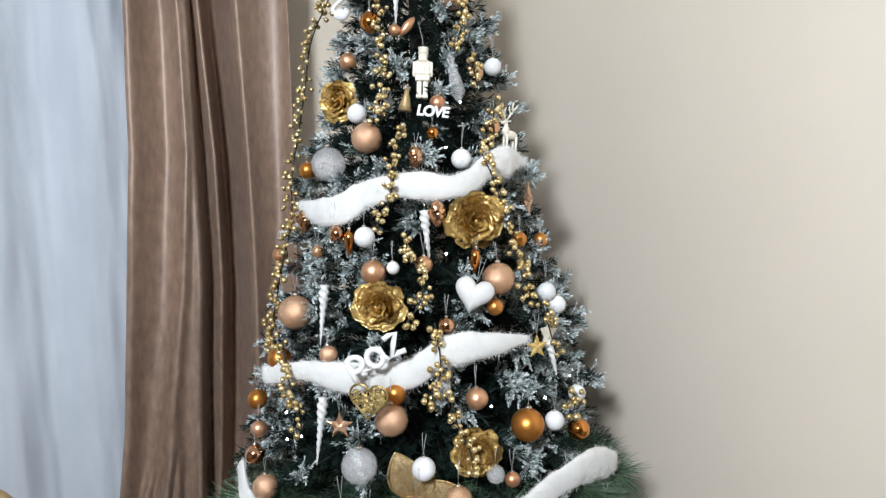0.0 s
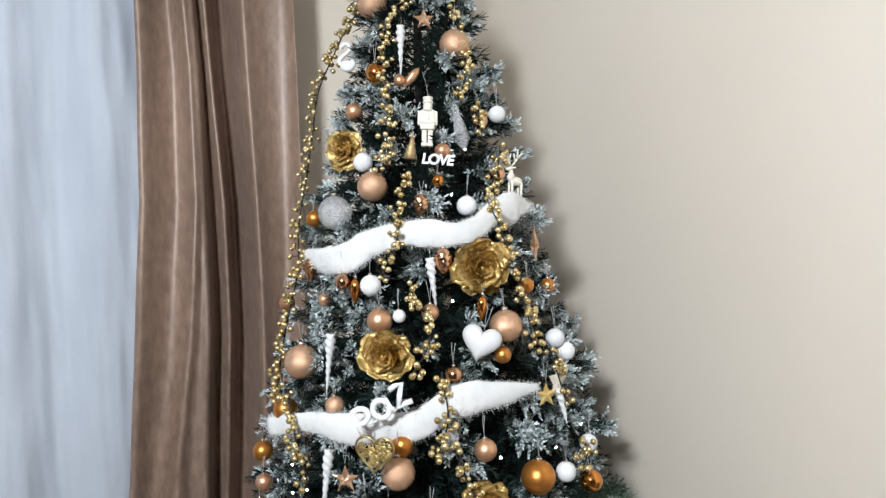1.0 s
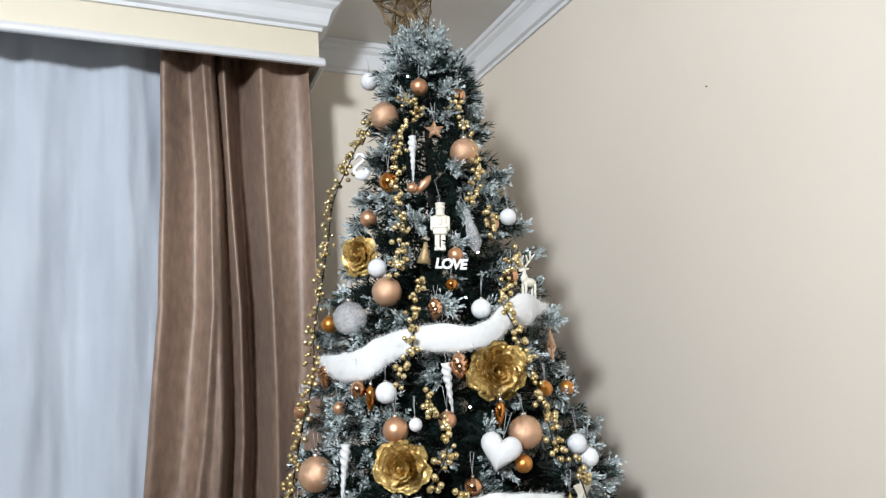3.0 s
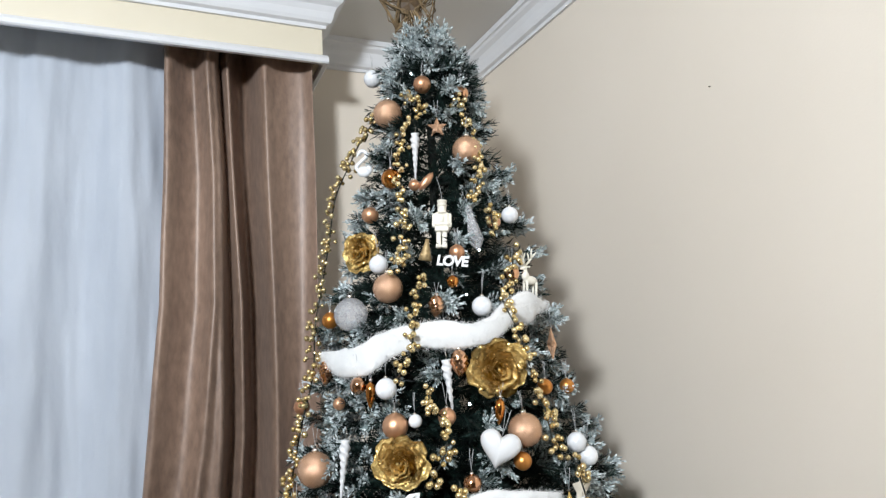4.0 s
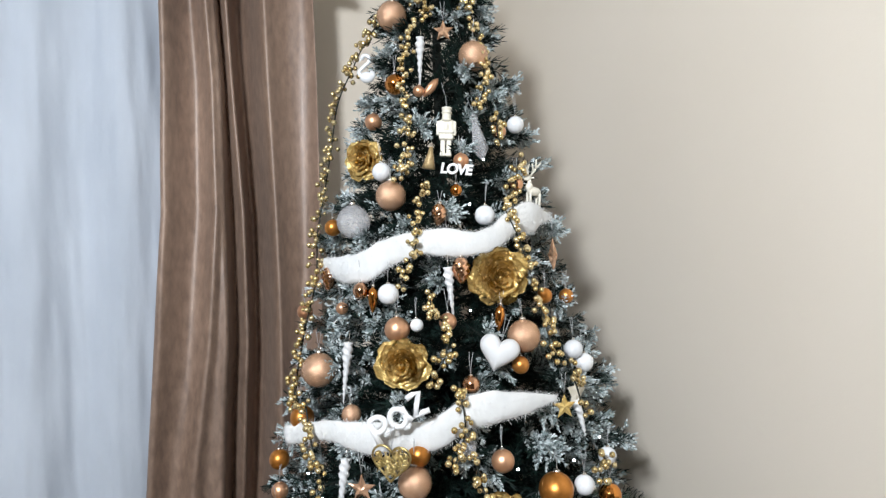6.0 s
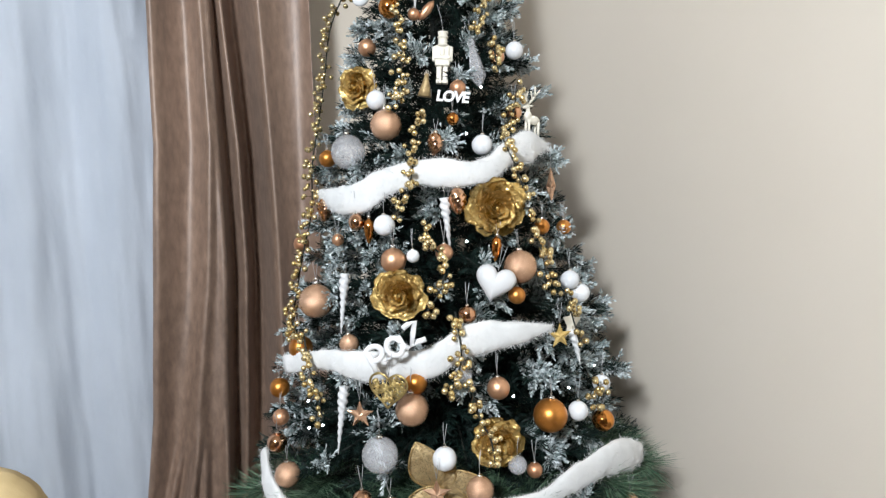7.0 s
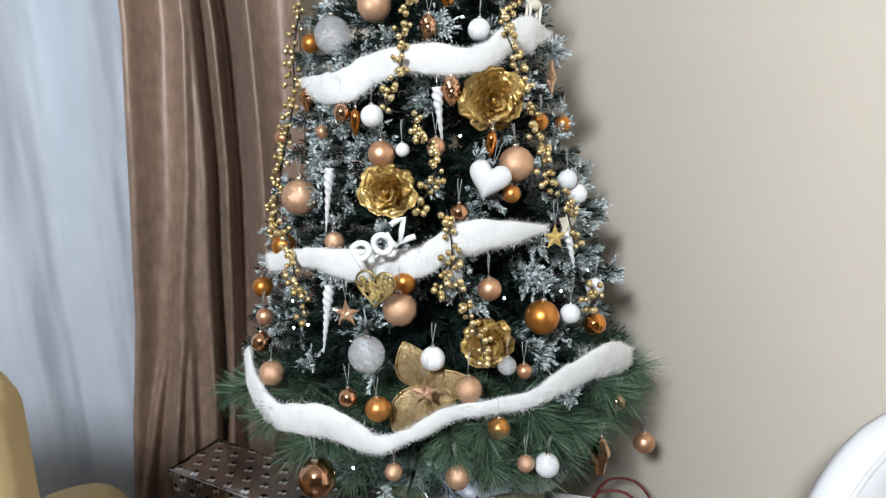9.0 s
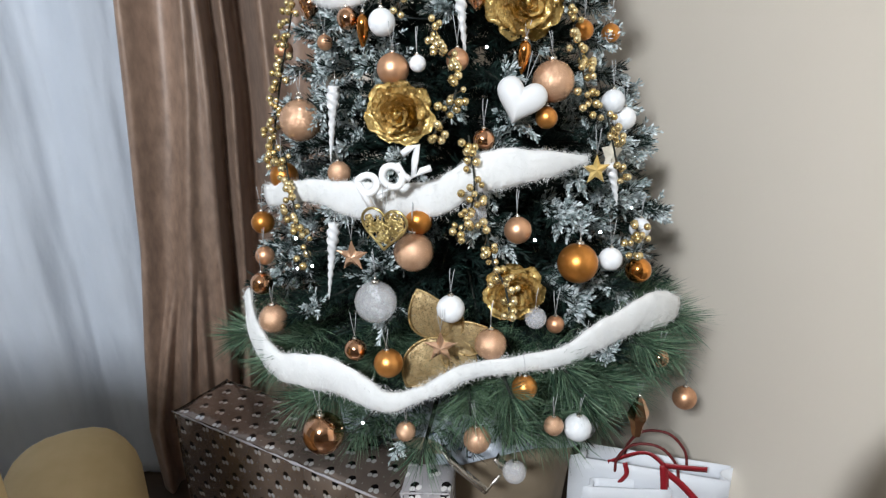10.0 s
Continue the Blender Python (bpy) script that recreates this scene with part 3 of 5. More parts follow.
PUSHED = ((0.42, 1.71, 1.78, 0.075), (0.67, 1.42, 1.45, 0.075), (0.42, 1.45, 1.26, 0.075), (0.58, 1.28, 0.93, 0.075), (0.58, 1.66, 2.07, 0.045), (0.55, 1.46, 1.43, 0.045), (0.33, 1.58, 1.25, 0.045), (0.29, 1.50, 1.00, 0.045), (0.84, 1.35, 1.09, 0.045), (0.61, 1.57, 1.85, 0.06), (0.50, 1.86, 2.06, 0.06), (0.88, 1.56, 1.69, 0.07), (0.68, 1.55, 1.84, 0.05), (0.64, 1.37, 1.28, 0.06), (0.37, 1.41, 1.04, 0.06), (0.61, 1.51, 1.73, 0.06), (0.40, 1.43, 1.15, 0.085))
build_tree()

# ---------- ornaments ----------
MESHES = {}


def shared(name, make):
    if name not in MESHES:
        bm = make()
        me = bpy.data.meshes.new(name)
        bm.normal_update()
        bm.to_mesh(me)
        bm.free()
        me.polygons.foreach_set("use_smooth", [True] * len(me.polygons))
        MESHES[name] = me
    return MESHES[name]


def ball_mesh(mat):
    def make():
        bm = bmesh.new()
        bmesh.ops.create_uvsphere(bm, u_segments=32, v_segments=20, radius=1)
        return bm
    me = shared("ball_" + mat, make)
    if not me.materials:
        me.materials.append(M[mat])
    return me


def cap_mesh():
    def make():
        bm = bmesh.new()
        lathe(bm, [(0.2, 0.95), (0.2, 1.12), (0.16, 1.15), (0.04, 1.16)], 14)
        tube(bm, [(0.1 * math.cos(a), 0, 1.24 + 0.1 * math.sin(a)) for a in (math.tau * k / 12 for k in range(13))], 0.022, 5)
        return bm
    me = shared("cap", make)
    if not me.materials:
        me.materials.append(M["silver"])
    return me


def hanger(parent, scale, rise, lean=0.0):
    """The doubled thread from an ornament's loop up into the branches."""
    bm = bmesh.new()
    for s in (-1, 1):
        tube(bm, [(0, 0, 1.3 * scale), (s * 0.004, 0.3 * lean, 1.3 * scale + rise * 0.6), (s * 0.006, lean, 1.3 * scale + rise)], 0.0007, 4)
    return part("thread", bm, M["thread"], parent)


BAUBLES = {
    "pearl": "pearly white bauble", "rose": "matte rose-gold bauble", "glitter": "rose-gold glitter bauble", "copper": "mirror-bright copper bauble",
    "amber": "satin amber bauble", "amberfoil": "glossy amber bauble", "clear": "frosted clear bauble",
}


def bauble(p, r, kind):
    size = "large" if r > 0.036 else "small" if r < 0.022 else "medium"
    spot = "low in the green needles" if p[2] < 0.75 else "near the tree's top" if p[2] > 1.95 else "among the tree's branches"
    top = thing("bauble", pose(*p, rng.random() * 8 - 4, rng.random() * 8 - 4, rng.random() * 360), f"{size} {BAUBLES[kind]} hung {spot}", "bauble", group=f"{BAUBLES[kind]}s on the tree")
    part("ball", ball_mesh(kind), None, top, at=Matrix.Scale(r, 4))
    part("cap", cap_mesh(), None, top, at=Matrix.Scale(max(r, 0.02), 4) if r > 0.02 else Matrix.Translation((0, 0, r - 0.02)) @ Matrix.Scale(0.02, 4))
    hanger(top, r, 0.035 + 0.02 * rng.random(), 0.004)
    return top


def petal_mesh(ring, n_u=14, n_v=9):
    """One foil petal: part of a bowl round the flower's axis, steep in the inner rings, flat and curled back in the outer ones."""
    def make():
        bm = bmesh.new()
        reach, height, half = ((0.17, 0.50, 1.5), (0.34, 0.55, 1.15), (0.58, 0.50, 0.95), (0.82, 0.36, 0.80), (1.0, 0.16, 0.72))[ring]
        grid = []
        for j in range(n_v + 1):
            v = j / n_v
            row = []
            for i in range(n_u + 1):
                u = 2 * i / n_u - 1
                lip = 1 - 0.22 * abs(u) ** 3 + 0.05 * math.sin(5 * u + 2 * ring) + 0.03 * math.sin(11 * u + ring)
                s = v * lip
                r = reach * (0.12 + 0.88 * s ** 0.62) + 0.09 * max(0.0, s - 0.72) * (1 + ring)
                h = height * s ** 1.6 - 0.30 * max(0.0, s - 0.78) * (0.5 + 0.4 * ring) + 0.035 * s * math.sin(6 * u + 3 * ring)
                r += 0.06 * u * (0.4 + 0.6 * s)
                a = u * half * (0.35 + 0.65 * s ** 0.5)
                row.append(bm.verts.new((r * math.sin(a), -h, r * math.cos(a))))
            grid.append(row)
        for a, b in zip(grid, grid[1:]):
            for i in range(n_u):
                bm.faces.new((a[i], a[i + 1], b[i + 1], b[i]))
        bmesh.ops.solidify(bm, geom=bm.faces[:], thickness=0.014)
        return bm
    me = shared(f"petal_{ring}", make)
    if not me.materials:
        me.materials.append(M["gold"])
    return me


def rose(p, r, turn=0.0, tilt=0.0):
    r *= 0.9
    top = thing("fabric_rose", facing(p, tilt, turn), "gold foil rose with ruffled petals clipped to a branch", "artificial flower", group="gold roses on the tree")
    for ring, n in enumerate((3, 4, 5, 6, 7)):
        for k in range(n):
            a = 360 * k / n + 37 * ring + 14 * rng.random()
            part("petal", petal_mesh(ring), None, top,
                 at=Matrix.Scale(r, 4) @ pose(0, 0.03 * ring - 0.05, 0, 6 * rng.random() - 3, a, 6 * rng.random() - 3) @ Matrix.Scale(0.92 + 0.16 * rng.random(), 4))
    heart_bm = bmesh.new()
    tube(heart_bm, [(r * 0.07 * math.sin(5.5 * s) * (1 - 0.3 * s), -r * (0.05 + 0.35 * s), r * 0.07 * math.cos(5.5 * s) * (1 - 0.3 * s)) for s in (k / 16 for k in range(17))], r * 0.06, 6)
    part("heart", heart_bm, M["gold"], top)
    stem = bmesh.new()
    tube(stem, [(0, -0.1 * r, 0), (0, 0.03, -0.01), (0, 0.08, -0.02)], 0.003, 6)
    part("stem", stem, M["wire"], top)


def span_pose(p, q):
    """From the upper point to the lower: the pose with its z along the thing, and the length."""
    p, q = Vector(p), Vector(q)
    z = (p - q).normalized()
    y = Vector((0.42, 0.9, 0))
    x = y.cross(z).normalized()
    y = z.cross(x)
    m = Matrix((x, y, z)).transposed().to_4x4()
    m.translation = p
    return m, (p - q).length


def icicle(p, q):
    m, n = span_pose(p, q)
    top = thing("icicle_ornament", m, "white twisted icicle ornament hanging from a branch", "ornament", group="white icicles on the tree")
    bm = bmesh.new()
    rings = []
    count = 46
    for i in range(count + 1):
        s = i / count
        w = 0.0102 * (0.75 + 0.35 * math.sin(math.pi * min(1, s * 2.2 + 0.15))) * (1 - s ** 2.2) + 0.0006
        a0 = s * n * 170
        rings.append([bm.verts.new((w * (1 + 0.2 * math.cos(2 * (a - a0))) * math.cos(a), w * (1 + 0.2 * math.cos(2 * (a - a0))) * math.sin(a), -s * n)) for a in (math.tau * k / 12 for k in range(12))])
    for a, b in zip(rings, rings[1:]):
        for k in range(12):
            bm.faces.new((a[k], a[(k + 1) % 12], b[(k + 1) % 12], b[k]))
    bm.faces.new(rings[0])
    bm.faces.new(rings[-1][::-1])
    bmesh.ops.recalc_face_normals(bm, faces=bm.faces[:])
    part("icicle", bm, M["plastic"], top)
    loop = bmesh.new()
    tube(loop, [(0, 0, -0.001), (0.002, 0, 0.008), (0, 0.002, 0.03)], 0.0009, 5)
    part("loop", loop, M["silver"], top)


def star_mesh(points=5, inner=0.42, depth=0.22):
    bm = bmesh.new()
    rim = [bm.verts.new((math.sin(math.pi * k / points) * (1 if k % 2 == 0 else inner), 0, math.cos(math.pi * k / points) * (1 if k % 2 == 0 else inner))) for k in range(2 * points)]
    front, back = bm.verts.new((0, -depth, 0)), bm.verts.new((0, depth, 0))
    for k in range(2 * points):
        bm.faces.new((rim[k], rim[(k + 1) % (2 * points)], front))
        bm.faces.new((rim[(k + 1) % (2 * points)], rim[k], back))
    bmesh.ops.recalc_face_normals(bm, faces=bm.faces[:])
    return bm


STARS = {"star": ("rose-gold faceted star hung on a thread", "glitter"), "goldstar": ("flat gold star hung on a thread", "gold")}


def star(p, r, kind, turn=0.0, roll=0.0):
    p = Vector(p) + Vector((-0.42, -0.9, 0)) * 0.015
    label, mat = STARS[kind]
    top = thing("star_ornament", facing(p, 0, turn, roll), label, "ornament", group="stars on the tree")
    bm = star_mesh(depth=0.26 if kind == "star" else 0.12)
    bmesh.ops.scale(bm, vec=(r, r, r), verts=bm.verts[:])
    part("star", bm, M[mat], top, smooth=False)
    hanger(top, r * 0.78, 0.05)


def pinecone(p, q):
    m, n = span_pose(p, q)
    top = thing("pinecone_ornament", m, "copper pine cone ornament with rippled scales", "ornament", group="copper cones on the tree")
    bm = bmesh.new()
    count, sides = 30, 20
    rings = []
    for i in range(count + 1):
        s = i / count
        w = n * 0.33 * math.sin(math.pi * (0.06 + 0.90 * s) ** 0.8) ** 0.8 + 0.001
        rings.append([bm.verts.new((w * (1 + 0.09 * math.sin(5 * a + s * 30)) * math.cos(a), w * (1 + 0.09 * math.sin(5 * a + s * 30)) * math.sin(a), -s * n)) for a in (math.tau * k / sides for k in range(sides))])
    for a, b in zip(rings, rings[1:]):
        for k in range(sides):
            bm.faces.new((a[k], b[k], b[(k + 1) % sides], a[(k + 1) % sides]))
    bm.faces.new(rings[0])
    bm.faces.new(rings[-1][::-1])
    part("cone", bm, M["copper"], top)
    cap = bmesh.new()
    lathe(cap, [(0.006, -0.002), (0.006, 0.006), (0.002, 0.008)], 10)
    part("cap", cap, M["silver"], top)
    hanger(top, 0.004, 0.03)


def turned(name, profile, sides, mat, label, cap=True):
    def make(p, q):
        m, n = span_pose(p, q)
        top = thing(name, m, label, "ornament", group="long drops on the tree")
        bm = lathe(bmesh.new(), [(r * n, -s * n) for r, s in profile], sides)
        bmesh.ops.recalc_face_normals(bm, faces=bm.faces[:])
        part("drop", bm, M[mat], top, smooth=sides > 10)
        c = bmesh.new()
        lathe(c, [(0.0045, -0.002), (0.0045, 0.006), (0.0015, 0.009)], 10)
        part("cap", c, M["silver"], top)
        hanger(top, 0.005, 0.03)
    return make


drop = turned("drop_ornament", [(0.05, 0.0), (0.17, 0.12), (0.21, 0.35), (0.16, 0.65), (0.07, 0.92), (0.01, 1.0)], 18, "amberfoil", "glossy amber drop ornament on a thread")
pendant = turned("pendant_ornament", [(0.06, 0.0), (0.11, 0.06), (0.25, 0.40), (0.25, 0.48), (0.17, 0.66), (0.11, 1.0)], 6, "copper", "faceted copper pendant ornament on a thread")


def bird(p, q):
    m, n = span_pose(p, q)
    bm = lathe(bmesh.new(), [(0.02 * n, 0), (0.13 * n, -0.15 * n), (0.2 * n, -0.45 * n), (0.16 * n, -0.75 * n), (0.03 * n, -n)], 14)
    bmesh.ops.recalc_face_normals(bm, faces=bm.faces[:])
    tagged(part("bell_ornament", bm, M["rose"], at=m), "small rose-gold oval ornament tucked in the branches", "ornament")


def lumps(spots, sides=14):
    """Rounded lumps and limbs joined in one mesh: (place, radii) or (from, to, thickness)."""
    bm = bmesh.new()
    for s in spots:
        if len(s) == 2:
            bmesh.ops.create_uvsphere(bm, u_segments=sides, v_segments=10, radius=1, matrix=Matrix.Translation(s[0]) @ Matrix.Diagonal((*s[1], 1)))
        else:
            a, b = Vector(s[0]), Vector(s[1])
            tube(bm, [a, a.lerp(b, 0.5), b], s[2], 8, (1, 0.92, 0.8))
    return bm


def scaled(bm, s):
    bmesh.ops.scale(bm, vec=(s, s, s), verts=bm.verts[:])
    return bm


def one_skin(bm, grain):
    """Melts overlapping pieces into one closed skin."""
    me = bpy.data.meshes.new("rough")
    bm.to_mesh(me)
    bm.free()
    ob = bpy.data.objects.new("rough", me)
    scene.collection.objects.link(ob)
    mod = ob.modifiers.new("skin", "REMESH")
    mod.mode, mod.voxel_size, mod.use_smooth_shade = "VOXEL", grain, True
    out = bpy.data.meshes.new_from_object(ob.evaluated_get(bpy.context.evaluated_depsgraph_get()))
    bpy.data.objects.remove(ob)
    return out


def nutcracker(p, q):
    """A small soldier doll, as one plain shape a unit high."""
    m, n = span_pose(p, q)
    bm = bmesh.new()
    lathe(bm, [(0.12, -0.13), (0.155, -0.11), (0.15, -0.09), (0.12, -0.08), (0.15, -0.01), (0.15, 0.0), (0.02, 0.012)], 14)
    lathe(bm, [(0.10, -0.29), (0.12, -0.24), (0.13, -0.18), (0.12, -0.12)], 14)
    lathe(bm, [(0.15, -0.30), (0.21, -0.27), (0.14, -0.245)], 14)
    box(bm, -0.19, 0.19, -0.13, 0.13, -0.56, -0.27, 0.04)
    box(bm, -0.21, 0.21, -0.15, 0.15, -0.53, -0.48, 0.012)
    box(bm, -0.20, 0.20, -0.14, 0.14, -0.66, -0.55, 0.03)
    box(bm, -0.05, 0.05, -0.16, 0.0, -0.47, -0.33, 0.02)
    for s in (-1, 1):
        box(bm, s * 0.22 - 0.06, s * 0.22 + 0.06, -0.09, 0.08, -0.57, -0.28, 0.03)
        box(bm, s * 0.085 - 0.07, s * 0.085 + 0.07, -0.08, 0.08, -0.97, -0.63, 0.03)
        box(bm, s * 0.085 - 0.078, s * 0.085 + 0.078, -0.16, 0.085, -1.0, -0.92, 0.02)
    bmesh.ops.scale(bm, vec=(0.72, 0.72, 1), verts=bm.verts[:])
    tagged(part("nutcracker_ornament", one_skin(scaled(bm, n), n * 0.010), M["ivory"], at=m), "ivory soldier figure ornament hanging from a thread", "ornament")
    t = bmesh.new()
    tube(t, [Vector(p), Vector(p) + Vector((0.0, 0.006, 0.03)), Vector(p) + Vector((0, 0.03, 0.075))], 0.0007, 4)
    tagged(part("ornament_thread", t, M["thread"]), "thin grey thread over a branch", "thread")


def swan(p, q):
    off = Vector((-0.42, -0.9, 0)) * 0.06
    m, n = span_pose(Vector(p) + off, Vector(q) + off)
    bm = lumps([((0.02, 0, -0.80), (0.26, 0.12, 0.20)), ((0.2, 0, -0.72), (0.12, 0.08, 0.16))])
    neck = glide([(-0.16, 0, -0.78), (-0.26, 0, -0.62), (-0.08, 0, -0.42), (0.1, 0, -0.26), (0.08, 0, -0.08), (-0.08, 0, -0.04), (-0.18, 0, -0.16)], 5)
    tube(bm, neck, 0.075, 8)
    tube(bm, [(-0.18, 0, -0.14), (-0.23, 0, -0.22), (-0.26, 0, -0.30)], 0.04, 6, (1, 0.7, 0.2))
    tagged(part("swan_ornament", scaled(bm, n * 0.85), M["pearl"], at=m), "white swan-shaped ornament tucked between branches", "ornament")


def deer(p, q):
    m, n = span_pose(p, q)
    spots = [((0.02, 0, -0.60), (0.19, 0.085, 0.10)), ((-0.17, 0, -0.34), (0.085, 0.05, 0.06)), ((-0.12, 0, -0.52), (0.09, 0.07, 0.10)),
             ((-0.10, 0, -0.52), (-0.15, 0, -0.34), 0.05), ((-0.19, 0, -0.35), (-0.27, 0, -0.37), 0.035)]
    for x, y in ((-0.11, -0.05), (-0.11, 0.05), (0.15, -0.05), (0.15, 0.05)):
        spots.append(((x, y, -0.62), (x + 0.02, y, -1.0), 0.03))
    for s in (-1, 1):
        spots += [((-0.15, 0.03 * s, -0.30), (-0.10, 0.13 * s, -0.14), 0.026), ((-0.10, 0.13 * s, -0.14), (-0.14, 0.17 * s, 0.06), 0.022),
                  ((-0.12, 0.09 * s, -0.2), (-0.2, 0.12 * s, -0.04), 0.020), ((-0.10, 0.13 * s, -0.14), (-0.02, 0.18 * s, 0.0), 0.020), ((-0.14, 0.04 * s, -0.33), (-0.09, 0.1 * s, -0.32), 0.02)]
    tagged(part("deer_figurine", scaled(lumps(spots), n * 1.12), M["ivory"], at=m @ pose(0, 0, 0.012, 0, 0, 35)), "ivory reindeer figurine standing on the fur garland", "figurine")


def glassangel(p, q):
    m, n = span_pose(p, q)
    top = thing("clear_icicle_ornament", m, "clear faceted acrylic ornament hung on a branch", "ornament")
    bm = lathe(bmesh.new(), [(0.02 * n, 0), (0.09 * n, -0.1 * n), (0.06 * n, -0.2 * n), (0.13 * n, -0.5 * n), (0.17 * n, -0.8 * n), (0.04 * n, -n)], 7)
    bmesh.ops.recalc_face_normals(bm, faces=bm.faces[:])
    part("drop", bm, M["clear"], top, smooth=False)
    hanger(top, 0.002, 0.04)


def cone(p, q):
    m, n = span_pose(p, q)
    bm = lathe(bmesh.new(), [(0.005, -0.2 * n), (0.08 * n, -0.35 * n), (0.17 * n, -0.7 * n), (0.24 * n, -0.95 * n)], 16)
    tagged(part("net_cone_ornament", bm, M["net"], at=m), "small gold net cone tucked in the branches", "ornament")


def heart_line(n=40, plump=1.0):
    pts = []
    for k in range(n):
        t = math.tau * k / n
        pts.append((0.8 * 16 * math.sin(t) ** 3 / 17 * plump + 0.2 * 0.9 * math.sin(t), 0.8 * (13 * math.cos(t) - 5 * math.cos(2 * t) - 2 * math.cos(3 * t) - math.cos(4 * t)) / 17 + 0.17 * math.cos(t) + 0.11))
    return pts


def heart(p, r):
    top = thing("heart_ornament", facing(Vector(p) + Vector((-0.42, -0.9, 0)) * 0.02, 0, -12, 17), "plump white felt heart ornament on a thread", "ornament")
    bm = bmesh.new()
    line = heart_line(44)
    rings = []
    for y, s in ((-0.30, 0.3), (-0.27, 0.6), (-0.19, 0.85), (-0.07, 0.98), (0.0, 1.0), (0.07, 0.98), (0.19, 0.85), (0.27, 0.6), (0.30, 0.3)):
        rings.append([bm.verts.new((x * s, y, z * s)) for x, z in line])
    for a, b in zip(rings, rings[1:]):
        for k in range(44):
            bm.faces.new((a[k], a[(k + 1) % 44], b[(k + 1) % 44], b[k]))
    bm.faces.new(rings[0])
    bm.faces.new(rings[-1][::-1])
    bmesh.ops.recalc_face_normals(bm, faces=bm.faces[:])
    bmesh.ops.scale(bm, vec=(0.98, 1.45, 0.98), verts=bm.verts[:])
    part("body", scaled(bm, r * 1.1), M["plastic"], top)
    hanger(top, r * 0.5, 0.06)


def gheart(p, r):
    p = Vector(p) + Vector((-0.42, -0.9, 0.2)) * 0.05
    top = thing("filigree_heart_ornament", facing(p, 0, -10, 4), "gold filigree heart of curling wire on a thread", "ornament")
    line = [(x * r, 0, z * r) for x, z in heart_line(40)]
    frame_bm = tube(bmesh.new(), line + line[:1], r * 0.06, 6)
    part("frame", frame_bm, M["antique"], top)
    inside = random.Random(5)
    for k in range(58):
        x, z = 0, 0
        for _ in range(60):
            x, z = inside.uniform(-0.8, 0.8), inside.uniform(-0.85, 0.85)
            if min(math.hypot(x - a, z - c) for a, c in heart_line(40)) > 0.11 and (abs(x) < 0.82 - max(0, -z) * 0.8) and (z < 0.8 - 0.3 * (abs(x) < 0.2)):
                break
        s, a0 = inside.uniform(0.10, 0.17), inside.uniform(0, 6.28)
        curl = [((x + s * (1 - 0.7 * t) * math.cos(a0 + 8 * t)) * r, -0.05 * r + 0.1 * r * inside.random() * 0.3, (z + s * (1 - 0.7 * t) * math.sin(a0 + 8 * t)) * r) for t in (i / 14 for i in range(15))]
        part("scroll", tube(bmesh.new(), curl, r * 0.036, 5), M["antique"], top)
    lattice = bmesh.new()
    for s in (-1, 1):
        for k in range(4):
            tube(lattice, [(r * (-0.7 + 0.35 * k), 0.02 * r, r * 0.5 * s), (r * (-0.4 + 0.28 * k), 0, 0), (r * (-0.25 + 0.16 * k), 0.02 * r, -r * 0.5 * s)], r * 0.028, 5)
    part("lattice", lattice, M["antique"], top)
    hanger(top, r * 0.55, 0.05)


def love(p, w):
    me = word_mesh("love_sign", "LOVE", w * 0.345, 0.0025, 0.12)
    me.materials.append(M["letter"])
    me.polygons.foreach_set("use_smooth", [False] * len(me.polygons))
    p = Vector(p) + Vector((-0.42, -0.9, 0)) * 0.05
    tagged(part("love_sign", me, None, at=facing(p, 0, 0, 6) @ pose(0, 0, 0, 90, 0, 0)), "white cut-out word LOVE hung across the branches", "sign")


def stroke(lines, size, thick):
    """A letter of round strokes in the xz plane, from lines in a unit square."""
    bm = bmesh.new()
    for line in lines:
        tube(bm, [(x * size, 0, z * size) for x, z in line], thick, 8)
    return bm


def ring_line(cx, cz, rx, rz, start, end, n=18):
    return [(cx + rx * math.cos(math.radians(start + (end - start) * k / n)), cz + rz * math.sin(math.radians(start + (end - start) * k / n))) for k in range(n + 1)]


def paz(p, w):
    top = thing("paz_sign", facing(p, 0, 8, -28), "white cut-out word PAZ standing on the fur garland", "sign")
    forms = {"P": [[(-0.26, -0.50), (-0.22, 0.42)], ring_line(-0.02, 0.20, 0.30, 0.27, 140, -150)],
             "a": [ring_line(-0.04, 0, 0.31, 0.36, 0, 360), [(0.27, 0.30), (0.28, -0.12), (0.42, -0.36)]],
             "Z": [[(-0.26, 0.40), (0.0, 0.44), (0.28, 0.40), (-0.02, 0.02), (-0.30, -0.38), (0.0, -0.36), (0.32, -0.42)]]}
    for ch, x, z, size in (("P", -0.36, 0.0, 0.46), ("a", 0.0, 0.02, 0.42), ("Z", 0.36, 0.05, 0.42)):
        bm = stroke(forms[ch], size * w, w * 0.050)
        bmesh.ops.scale(bm, vec=(1, 0.7, 1), verts=bm.verts[:])
        part("letter", bm, M["letter"], top, at=pose(x * w, 0, z * w))
    bar = bmesh.new()
    tube(bar, [(-0.30 * w, 0.004, -0.10 * w), (0, 0.004, -0.13 * w), (0.34 * w, 0.004, -0.11 * w)], 0.0022, 6)
    part("joining_bar", bar, M["letter"], top)


